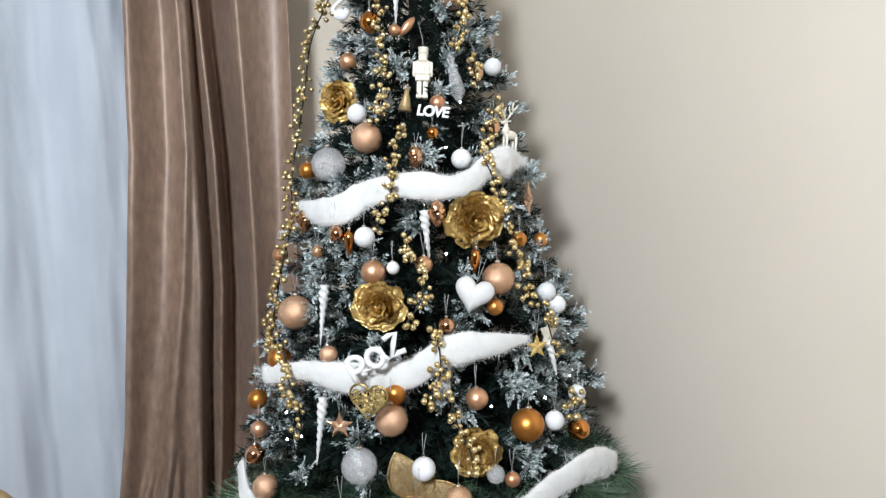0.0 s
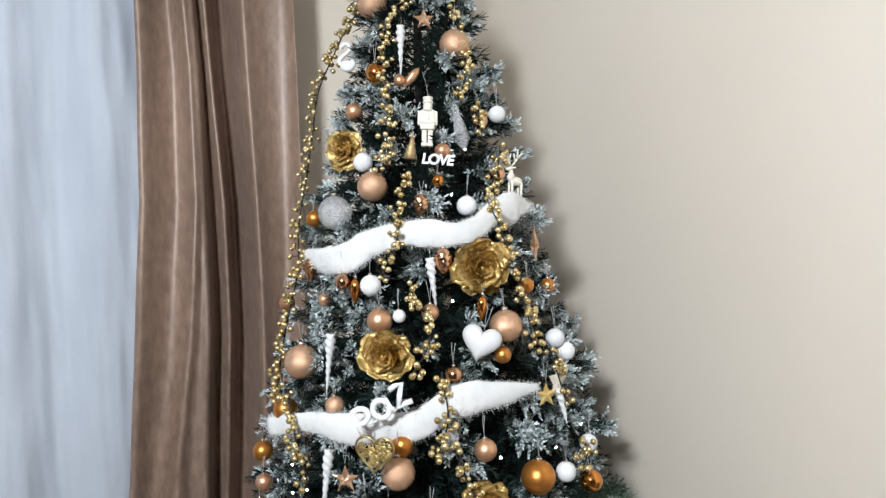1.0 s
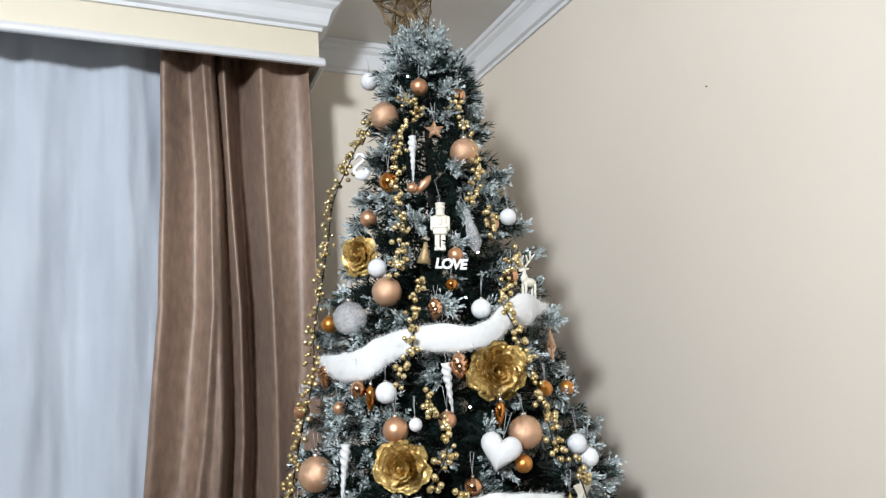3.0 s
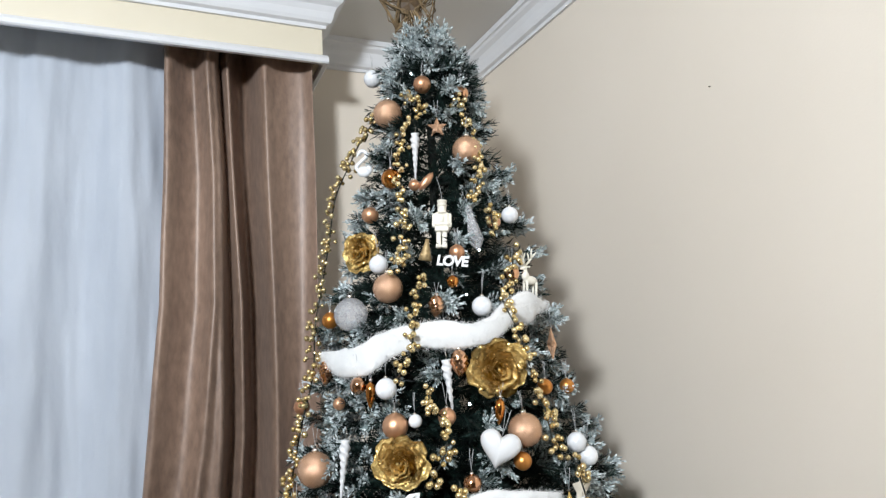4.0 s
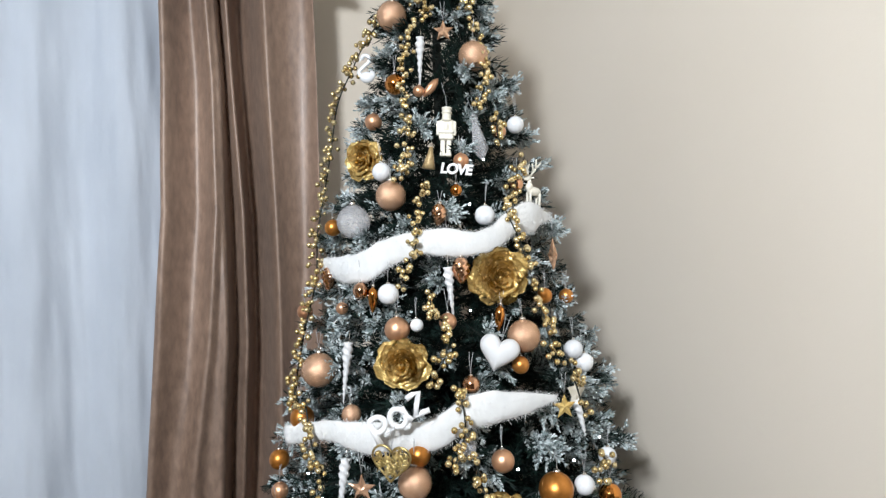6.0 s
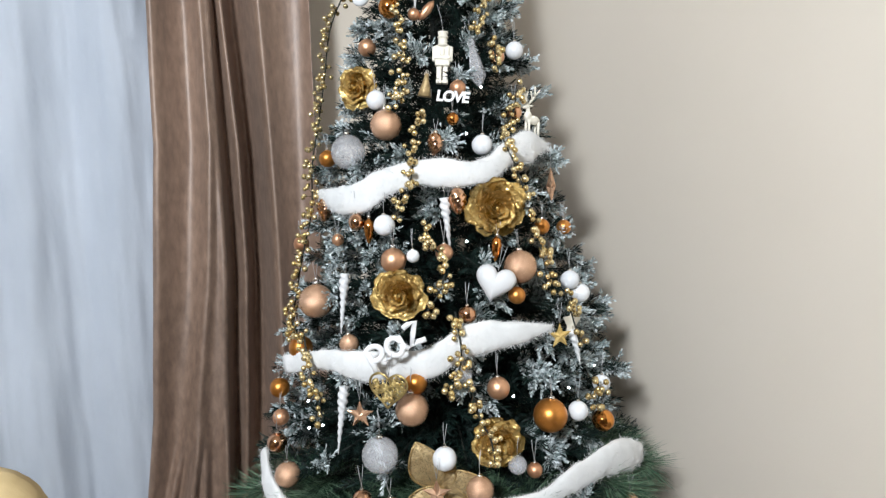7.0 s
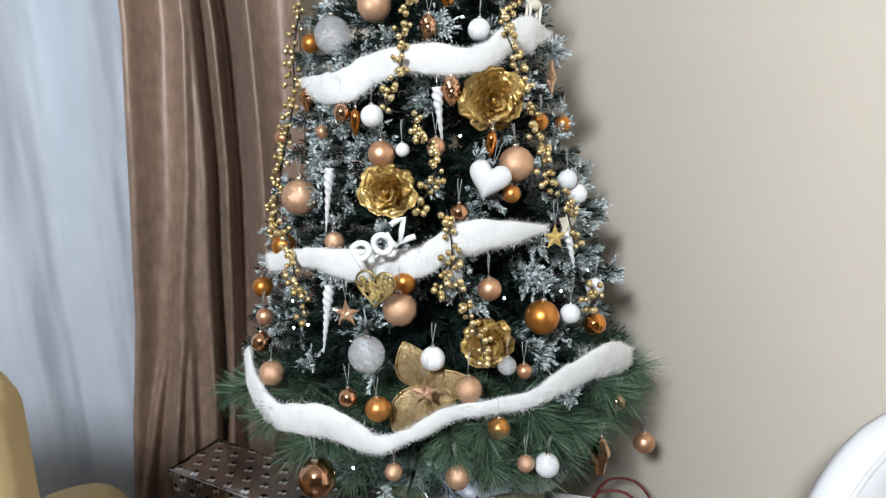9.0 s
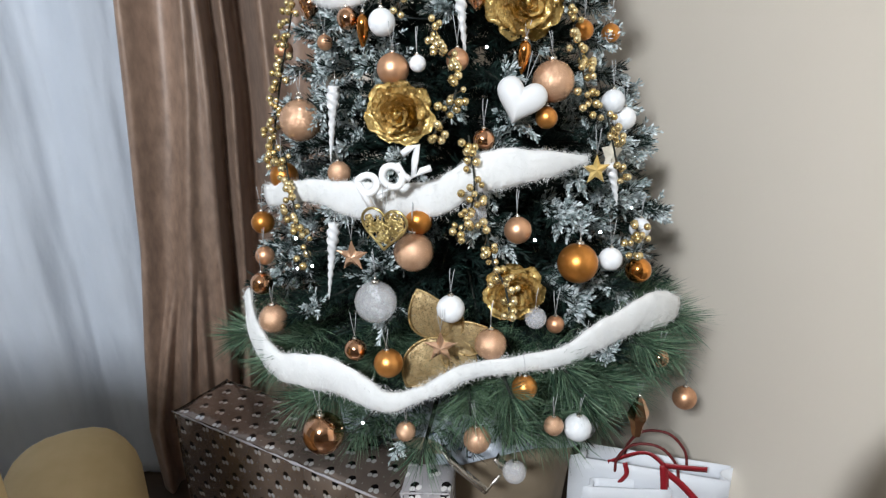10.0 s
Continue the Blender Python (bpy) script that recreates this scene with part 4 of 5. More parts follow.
def topstar(p, r):
    """The tree's wicker star: a wound frame of twigs on a twig cone."""
    top = thing("tree_topper_star", pose(p[0], p[1], p[2], 0, 0, -22) @ pose(0, 0, 0, 0, -8, 0), "brown wicker star wound of twigs on the tree's top", "tree topper")
    twist = random.Random(3)
    rim = [(math.sin(math.pi * k / 5) * r * (1 if k % 2 == 0 else 0.45), math.cos(math.pi * k / 5) * r * (1 if k % 2 == 0 else 0.45)) for k in range(10)]
    body = star_mesh(5, 0.45, 0.18)
    part("core", scaled(body, r * 0.6), M["wire"], top, smooth=False)
    for n in range(120):
        k = twist.randrange(10)
        a, b = rim[k], rim[(k + twist.choice((1, 2, 3))) % 10]
        y = twist.choice((-1, 1)) * r * twist.uniform(0.08, 0.2)
        f = twist.uniform(0.7, 1.02)
        mid = ((a[0] + b[0]) / 2 * 0.9 + twist.uniform(-0.008, 0.008), y, (a[1] + b[1]) / 2 * 0.9 + twist.uniform(-0.008, 0.008))
        part("twig", tube(bmesh.new(), [(a[0] * f, y * 0.4, a[1] * f), mid, (b[0] * f, y * 0.4, b[1] * f)], 0.0022, 4), M["wicker"], top)
    base = bmesh.new()
    for k in range(18):
        a = math.tau * k / 18
        tube(base, [(0.02 * math.cos(a), 0.02 * math.sin(a), -0.3 * r), (0.035 * math.cos(a + 0.3), 0.035 * math.sin(a + 0.3), -0.8 * r), (0.05 * math.cos(a + 0.5), 0.05 * math.sin(a + 0.5), -1.15 * r)], 0.0022, 4)
    part("base", base, M["wicker"], top)


def bigstar(p, r):
    top = thing("white_star_ornament", facing(p, 0, 30, 10), "pale ivory star ornament behind the gold star", "ornament")
    part("star", scaled(star_mesh(5, 0.5, 0.1), r), M["ivory"], top, smooth=False)
    hanger(top, r * 0.7, 0.04)


def poinsettia(p, r):
    """A gold net flower of five pointed leaves behind a rose-gold star."""
    top = thing("poinsettia_ornament", facing(p), "large gold net poinsettia with pointed leaves", "artificial flower")
    for a, size in ((145, 1.1), (225, 0.85), (280, 0.95), (22, 1.05), (335, 0.7)):
        bm = bmesh.new()
        grid = []
        for j in range(15):
            v = j / 14
            w = 0.34 * math.sin(math.pi * v ** 0.85) ** 0.8 + 0.004
            grid.append([bm.verts.new((u * w, -0.16 * math.sin(2.4 * v) + 0.12 * u * u * w, v)) for u in (-1, -0.5, 0, 0.5, 1)])
        for x, y in zip(grid, grid[1:]):
            for i in range(4):
                bm.faces.new((x[i], x[i + 1], y[i + 1], y[i]))
        leaf = part("leaf", scaled(bm, r * size), M["net"], top, at=pose(0, 0.012, 0, 0, -a, 0))
        rim = tube(bmesh.new(), [g * r * size for g in [Vector(((0.34 * math.sin(math.pi * v ** 0.85) ** 0.8 + 0.004) * s, -0.16 * math.sin(2.4 * v) - 0.01, v)) for s, vs in ((-1, range(15)), (1, range(14, -1, -1))) for v in [k / 14 for k in vs]]], r * 0.022, 5)
        part("edge", rim, M["goldlace"], leaf)
        part("vein", tube(bmesh.new(), [(0, 0, 0.01), (0, -0.10 * r, 0.5 * r * size), (0, -0.11 * r * size, 0.97 * r * size)], r * 0.014, 5), M["goldlace"], leaf)


# ---------- garlands ----------
def fur_garland(points, width, label, swell):
    """A fur strip laid over the branches: a soft flattened body under a coat of fine hairs. swell: (place along it, share of the width)."""
    top = thing("fur_garland", (0, 0, 0), label, "garland", group="fur garlands round the tree")
    line = glide(points, 10)
    bm = bmesh.new()
    rings, hair_base, hair_way = [], [], []
    n = len(line)
    sides = 18
    for i, p in enumerate(line):
        way = (line[min(i + 1, n - 1)] - line[max(i - 1, 0)]).normalized()
        out = Vector((p.x - AXIS.x, p.y - AXIS.y, 0)).normalized()
        up = way.cross(out).normalized()
        if up.z < 0:
            up = -up
        out = up.cross(way).normalized() * (1 if up.cross(way).dot(out) > 0 else -1)
        s = i / (n - 1)
        w = width * (1 + 0.25 * noise.noise(Vector((s * 9, width * 50, 0.4)))) * float(np.interp(s, [r[0] for r in swell], [r[1] for r in swell])) / 2

        def rim(a):
            d = up * math.cos(a) * w + out * math.sin(a) * (w * 0.32)
            return d * (1 + 0.20 * noise.noise((p + d) * 14) + 0.12 * noise.noise((p + d) * 34))

        rings.append([bm.verts.new(p + rim(math.tau * k / sides)) for k in range(sides)])
        for _ in range(200):
            f = rng.random(4)
            d = rim(f[0] * math.tau)
            hair_base.append(p + d * 0.96 + way * (f[1] - 0.5) * 0.014)
            rough = noise.noise(p * 22 + d * 30)
            hair_way.append(d.normalized() * (0.35 + 0.4 * f[3]) + way * (1.6 * rough + 0.9 * (f[2] - 0.2)) + Vector((0, 0, -0.25)))
    for a, b in zip(rings, rings[1:]):
        for k in range(sides):
            bm.faces.new((a[k], a[(k + 1) % sides], b[(k + 1) % sides], b[k]))
    bm.faces.new(rings[0][::-1])
    bm.faces.new(rings[-1])
    bmesh.ops.recalc_face_normals(bm, faces=bm.faces[:])
    part("strip", bm, M["fur"], top)
    base, way = np.array(hair_base), np.array(hair_way)
    way /= np.linalg.norm(way, axis=1, keepdims=True)
    way += rng.normal(0, 0.34, way.shape)
    v, q = needle_quads(base, way, 0.002 + 0.011 * rng.random(len(base)) ** 3, 0.0004 + 0.0003 * rng.random(len(base)), rng.random(len(base)) * 6.28)
    tagged(part("hairs", quads_mesh("hairs", v, q, M["fur"]), None, top), kind="stuff")


def berry_mesh():
    def make():
        bm = bmesh.new()
        bmesh.ops.create_uvsphere(bm, u_segments=10, v_segments=7, radius=0.0072)
        return bm
    me = shared("berry", make)
    if not me.materials:
        me.materials.append(M["berry"])
    return me


def berry_strand(points, density=160):
    """A wire stem with gold berries on short stalks."""
    top = thing("berry_garland", (0, 0, 0), "strand of small shiny gold berries on brown wire", "garland", group="gold berry strands on the tree")
    line = glide(points, 8)
    part("stem", tube(bmesh.new(), line, 0.0021, 5), M["bark"], top, "dark wire stem")
    length = sum((b - a).length for a, b in zip(line, line[1:]))
    stalks = bmesh.new()
    for k in range(int(length * density)):
        s = (k + rng.random()) / int(length * density) * (len(line) - 1)
        i = min(int(s), len(line) - 2)
        p = line[i].lerp(line[i + 1], s - i)
        out = Vector((p.x - AXIS.x, p.y - AXIS.y, 0)).normalized()
        d = Vector(rng.normal(0, 1, 3)) + out * 0.8
        q = p + d.normalized() * (0.008 + 0.019 * rng.random())
        tube(stalks, [p, p.lerp(q, 0.5), q], 0.0007, 4)
        part("berry", berry_mesh(), None, top, at=Matrix.Translation(q) @ Matrix.Scale(0.8 + 0.4 * rng.random(), 4))
    tagged(part("stalk", stalks, M["wire"], top), kind="stuff")


def string_lights(spots):
    top = thing("string_lights", (0, 0, 0), "string of tiny cold white lights on a dark cable", "string lights")
    winding = []
    for k in range(260):
        s = k / 259
        zz = 0.62 + 1.85 * s
        a = s * 52
        r = cone_radius(zz) * (0.70 + 0.12 * math.sin(k * 0.9))
        winding.append((AXIS.x + r * math.cos(a), AXIS.y + r * math.sin(a), zz + 0.012 * math.sin(k * 1.3)))
    part("cable", tube(bmesh.new(), winding, 0.0013, 4), M["cable"], top)

    def make():
        bm = bmesh.new()
        bmesh.ops.create_uvsphere(bm, u_segments=10, v_segments=6, radius=0.0032)
        return bm
    me = shared("bulb", make)
    if not me.materials:
        me.materials.append(M["led"])
    for p in spots:
        part("bulb", me, None, top, at=Matrix.Translation(p))



# ---------- what hangs on the tree ----------
bauble((0.524, 1.853, 2.354), 0.0280, "pearl")
bauble((0.623, 1.688, 2.281), 0.0264, "rose")
bauble((0.536, 1.759, 2.207), 0.0434, "glitter")
bauble((0.738, 1.665, 2.257), 0.0234, "copper")
bauble((0.714, 1.602, 2.061), 0.0415, "glitter")
bauble((0.508, 1.674, 1.985), 0.0283, "amberfoil")
bauble((0.554, 1.616, 1.955), 0.0154, "rose")
bauble((0.453, 1.707, 1.885), 0.0236, "rose")
bauble((0.825, 1.574, 1.870), 0.0240, "pearl")
bauble((0.753, 1.541, 1.842), 0.0201, "copper")
bauble((0.447, 1.631, 1.737), 0.0254, "pearl")
bauble((0.456, 1.589, 1.670), 0.0394, "glitter")
bauble((0.626, 1.518, 1.755), 0.0206, "rose")
bauble((0.601, 1.501, 1.677), 0.0159, "amberfoil")
bauble((0.776, 1.501, 1.695), 0.0211, "copper")
bauble((0.378, 1.673, 1.609), 0.0448, "clear")
bauble((0.346, 1.771, 1.598), 0.0234, "amber")
bauble((0.664, 1.468, 1.610), 0.0258, "pearl")
bauble((0.367, 1.585, 1.430), 0.0211, "copper")
bauble((0.418, 1.522, 1.422), 0.0261, "pearl")
bauble((0.327, 1.624, 1.386), 0.0156, "rose")
bauble((0.273, 1.832, 1.366), 0.0220, "rose")
bauble((0.424, 1.483, 1.338), 0.0307, "rose")
bauble((0.465, 1.457, 1.348), 0.0160, "pearl")
bauble((0.532, 1.424, 1.354), 0.0213, "rose")
bauble((0.799, 1.415, 1.401), 0.0200, "amber")
bauble((0.885, 1.444, 1.394), 0.0193, "amber")
bauble((0.711, 1.376, 1.310), 0.0406, "glitter")
bauble((0.688, 1.357, 1.245), 0.0212, "amber")
bauble((0.866, 1.393, 1.262), 0.0242, "pearl")
bauble((0.898, 1.394, 1.225), 0.0244, "pearl")
bauble((0.267, 1.644, 1.232), 0.0435, "glitter")
bauble((0.560, 1.367, 1.211), 0.0218, "copper")
bauble((0.313, 1.513, 1.143), 0.0233, "glitter")
bauble((0.224, 1.658, 1.114), 0.0305, "amber")
bauble((0.173, 1.717, 1.000), 0.0259, "amber")
bauble((0.165, 1.670, 0.937), 0.0212, "rose")
bauble((0.150, 1.657, 0.877), 0.0253, "copper")
bauble((0.160, 1.581, 0.822), 0.0313, "glitter")
bauble((0.430, 1.379, 1.065), 0.0262, "amber")
bauble((0.414, 1.369, 1.009), 0.0385, "glitter")
bauble((0.339, 1.387, 0.910), 0.0413, "clear")
bauble((0.604, 1.306, 1.045), 0.0263, "rose")
bauble((0.530, 1.336, 1.080), 0.0212, "clear")
bauble((0.722, 1.274, 0.970), 0.0399, "amber")
bauble((0.806, 1.282, 0.963), 0.0239, "pearl")
bauble((0.886, 1.291, 0.922), 0.0274, "amberfoil")
bauble((0.909, 1.326, 1.002), 0.0223, "pearl")
bauble((0.464, 1.307, 0.906), 0.0271, "pearl")
bauble((0.658, 1.244, 0.863), 0.0177, "rose")
bauble((0.619, 1.253, 0.880), 0.0213, "clear")
bauble((0.527, 1.261, 0.839), 0.0308, "glitter")
bauble((0.293, 1.390, 0.814), 0.0226, "copper")
bauble((0.345, 1.340, 0.798), 0.0285, "amber")
bauble((0.581, 1.221, 0.753), 0.0248, "amber")
bauble((0.927, 1.245, 0.727), 0.0208, "copper")
bauble((0.220, 1.427, 0.613), 0.0443, "copper")
bauble((0.362, 1.300, 0.662), 0.0199, "glitter")
bauble((0.488, 1.238, 0.649), 0.0273, "glitter")
bauble((0.640, 1.203, 0.661), 0.0202, "glitter")
bauble((0.695, 1.200, 0.643), 0.0283, "pearl")
bauble((1.155, 1.382, 0.483), 0.0311, "rose")
bauble((0.561, 1.216, 0.564), 0.0240, "clear")
rose((0.419, 1.709, 1.783), 0.0559)
rose((0.674, 1.421, 1.454), 0.0735)
rose((0.423, 1.454, 1.260), 0.0640)
rose((0.581, 1.276, 0.932), 0.0598)
icicle((0.580, 1.658, 2.118), (0.576, 1.660, 1.978))
icicle((0.551, 1.457, 1.484), (0.561, 1.453, 1.354))
icicle((0.328, 1.576, 1.305), (0.311, 1.580, 1.153))
icicle((0.291, 1.495, 1.047), (0.269, 1.500, 0.882))
icicle((0.839, 1.347, 1.145), (0.853, 1.336, 1.056))
star((0.639, 1.631, 2.127), 0.0303, "star")
star((0.312, 1.430, 1.000), 0.0335, "star")
star((0.862, 1.469, 1.502), 0.0480, "star", 62.0)
star((0.790, 1.334, 1.141), 0.0318, "goldstar")
star((0.439, 1.297, 0.842), 0.0332, "star")
pinecone((0.556, 1.507, 1.642), (0.553, 1.509, 1.586))
pinecone((0.325, 1.716, 1.492), (0.315, 1.718, 1.430))
pinecone((0.585, 1.452, 1.505), (0.584, 1.453, 1.440))
drop((0.391, 1.558, 1.439), (0.388, 1.559, 1.375))
drop((0.663, 1.401, 1.386), (0.657, 1.404, 1.324))
pendant((0.866, 1.223, 0.655), (0.867, 1.222, 0.560))
bird((0.605, 1.600, 1.989), (0.568, 1.615, 1.941))
nutcracker((0.614, 1.569, 1.904), (0.607, 1.572, 1.773))
swan((0.496, 1.863, 2.105), (0.494, 1.864, 2.007))
deer((0.834, 1.493, 1.738), (0.822, 1.499, 1.627))
glassangel((0.681, 1.551, 1.890), (0.701, 1.541, 1.765))
cone((0.564, 1.560, 1.811), (0.553, 1.565, 1.736))
heart((0.636, 1.372, 1.280), 0.0475)
gheart((0.368, 1.374, 1.066), 0.0460)
love((0.609, 1.514, 1.725), 0.1021)
paz((0.375, 1.346, 1.163), 0.1330)
topstar((0.652, 1.827, 2.614), 0.108)
bigstar((0.841, 1.352, 1.160), 0.0460)
poinsettia((0.455, 1.335, 0.825), 0.115)

fur_garland([(0.311, 1.738, 1.502), (0.338, 1.645, 1.487), (0.379, 1.579, 1.491), (0.427, 1.540, 1.524), (0.476, 1.508, 1.544), (0.543, 1.470, 1.546), (0.615, 1.444, 1.540), (0.676, 1.439, 1.554), (0.735, 1.452, 1.592), (0.803, 1.470, 1.607), (0.880, 1.502, 1.607)], 0.062, "white fur strip draped over the upper branches", ((0, 0.45), (0.12, 1.1), (0.3, 1.0), (0.5, 1.0), (0.72, 0.85), (0.9, 1.15), (1, 0.22)))
fur_garland([(0.187, 1.682, 1.069), (0.252, 1.554, 1.104), (0.311, 1.473, 1.102), (0.371, 1.415, 1.103), (0.452, 1.365, 1.111), (0.518, 1.346, 1.145), (0.580, 1.332, 1.163), (0.659, 1.320, 1.165), (0.763, 1.322, 1.165)], 0.066, "white fur strip draped over the middle branches", ((0, 0.75), (0.12, 0.62), (0.3, 1.0), (0.5, 1.0), (0.62, 0.85), (0.75, 1.15), (0.9, 0.65), (1, 0.18)))
fur_garland([(0.119, 1.691, 0.845), (0.120, 1.619, 0.785), (0.154, 1.515, 0.744), (0.236, 1.409, 0.763), (0.284, 1.355, 0.750), (0.328, 1.313, 0.732), (0.399, 1.276, 0.757), (0.470, 1.254, 0.795), (0.554, 1.230, 0.804), (0.659, 1.215, 0.808), (0.754, 1.223, 0.831), (0.870, 1.249, 0.843), (1.009, 1.299, 0.809)], 0.058, "white fur strip draped round the green skirt", ((0, 0.8), (0.06, 1.0), (0.15, 1.2), (0.3, 1.2), (0.42, 0.85), (0.5, 0.45), (0.58, 0.65), (0.68, 0.55), (0.8, 0.95), (0.92, 1.35), (0.97, 1.55), (1, 1.0)))
berry_strand([(0.526, 1.772, 2.221), (0.491, 1.860, 2.169), (0.446, 1.866, 2.080), (0.397, 1.874, 1.968), (0.375, 1.881, 1.832), (0.354, 1.888, 1.715), (0.316, 1.834, 1.583), (0.287, 1.733, 1.462), (0.250, 1.712, 1.336), (0.219, 1.685, 1.217), (0.203, 1.655, 1.144)])
berry_strand([(0.570, 1.715, 2.264), (0.601, 1.659, 2.196), (0.544, 1.668, 2.104), (0.522, 1.635, 1.982), (0.511, 1.594, 1.864), (0.491, 1.573, 1.771), (0.475, 1.561, 1.711)])
berry_strand([(0.525, 1.514, 1.690), (0.503, 1.506, 1.634), (0.483, 1.487, 1.551), (0.462, 1.478, 1.491), (0.439, 1.481, 1.456)])
berry_strand([(0.710, 1.647, 2.244), (0.722, 1.624, 2.170), (0.735, 1.588, 2.052), (0.721, 1.561, 1.972), (0.694, 1.535, 1.894)])
berry_strand([(0.748, 1.540, 1.897), (0.738, 1.523, 1.847), (0.738, 1.508, 1.803)])
berry_strand([(0.790, 1.508, 1.767), (0.763, 1.478, 1.696), (0.715, 1.454, 1.636), (0.736, 1.429, 1.555), (0.748, 1.405, 1.476), (0.762, 1.376, 1.380), (0.767, 1.356, 1.314), (0.765, 1.337, 1.256)])
berry_strand([(0.489, 1.445, 1.436), (0.496, 1.420, 1.378), (0.519, 1.396, 1.339), (0.501, 1.381, 1.274), (0.463, 1.382, 1.224)])
berry_strand([(0.522, 1.351, 1.225), (0.521, 1.323, 1.143), (0.508, 1.312, 1.097), (0.478, 1.305, 1.040)])
berry_strand([(0.528, 1.297, 1.073), (0.535, 1.271, 1.004), (0.551, 1.251, 0.956), (0.553, 1.235, 0.910)])
berry_strand([(0.812, 1.336, 1.243), (0.819, 1.321, 1.192), (0.827, 1.300, 1.121)])
berry_strand([(0.223, 1.614, 1.171), (0.223, 1.570, 1.112), (0.224, 1.531, 1.054), (0.234, 1.477, 0.987)])
berry_strand([(0.861, 1.281, 1.039), (0.855, 1.266, 0.996), (0.822, 1.247, 0.965)])
string_lights([(0.235, 1.661, 0.970), (1.007, 1.489, 1.118), (0.956, 1.416, 1.018), (0.829, 1.353, 0.996), (0.662, 1.340, 1.006), (0.254, 1.587, 0.927), (0.228, 1.633, 0.909), (0.398, 1.374, 0.796), (0.305, 1.426, 0.615), (0.609, 1.737, 2.334), (0.605, 1.450, 1.374), (0.977, 1.469, 1.132), (0.646, 1.516, 1.643), (0.401, 1.597, 1.408), (0.705, 1.543, 1.765), (0.370, 1.687, 1.471)])

# ---------- under and beside the tree ----------
def printed_box(name, corner, ex, ey, height, material, label):
    """A wrapped carton: folded paper with rounded edges, creased flaps and its print laid on by size."""
    corner, ex, ey = Vector(corner), Vector(ex), Vector(ey)
    top = thing(name, (0, 0, 0), label, "gift box", group="gifts under the tree")
    bm = bmesh.new()
    lx, ly = ex.length, ey.length
    nx, ny, nz = 14, 8, 8
    uv = bm.loops.layers.uv.new("UVMap")

    def side(o, a, b, na, nb, la, lb, out):
        g = []
        for j in range(nb + 1):
            row = []
            for i in range(na + 1):
                q = o + a * (i / na) + b * (j / nb)
                edge = min(i, na - i, j, nb - j)
                q += out * (0.004 * noise.noise(q * 14) + (-0.004 if edge == 0 else 0))
                row.append(bm.verts.new(q))
            g.append(row)
        for j in range(nb):
            for i in range(na):
                f = bm.faces.new((g[j][i], g[j][i + 1], g[j + 1][i + 1], g[j + 1][i]))
                for loop, (s, t) in zip(f.loops, ((i, j), (i + 1, j), (i + 1, j + 1), (i, j + 1))):
                    loop[uv].uv = (s / na * la, t / nb * lb)

    z = Vector((0, 0, height))
    up = Vector((0, 0, 1))
    base = corner - z
    ox, oy = ex.normalized(), ey.normalized()
    side(corner, ex, ey, nx, ny, lx, ly, up)
    side(base, ex, z, nx, nz, lx, height, -oy)
    side(base + ey, ex, z, nx, nz, lx, height, oy)
    side(base, ey, z, ny, nz, ly, height, -ox)
    side(base + ex, ey, z, ny, nz, ly, height, ox)
    side(base, ex, ey, nx, ny, lx, ly, -up)
    bmesh.ops.remove_doubles(bm, verts=bm.verts[:], dist=0.0045)
    bmesh.ops.recalc_face_normals(bm, faces=bm.faces[:])
    part("wrapped_carton", bm, material, top)
    # the pale paper edge along the front fold
    strip = bmesh.new()
    pts = [corner + ex * (k / 24) - oy * 0.003 + up * (0.001 + 0.003 * noise.noise(Vector((k * 0.9, 0, 0)))) for k in range(25)]
    tube(strip, pts, 0.0032, 5, [0.15 + 1.0 * abs(noise.noise(Vector((k * 0.83, 2.2, 0)))) * 2 + 0.3 * abs(math.sin(k * 2.9)) for k in range(25)])
    part("paper_edge", strip, M["wrap2"], top, "white worn paper edge")


EX = Vector((0.36, -0.457, 0)).normalized()
EY = Vector((0.457, 0.36, 0)).normalized()
printed_box("gift_box", (-0.107, 1.943, 0.43), EX * 0.72, EY * 0.19, 0.71, M["wrap"], "large carton wrapped in shiny brown spotted paper")
printed_box("gift_box", (0.365, 1.375, 0.45), Vector((0.10, -0.045, 0)), Vector((0.05, 0.085, 0)), 0.73, M["wrap2"], "narrow gift wrapped in pale spotted paper")



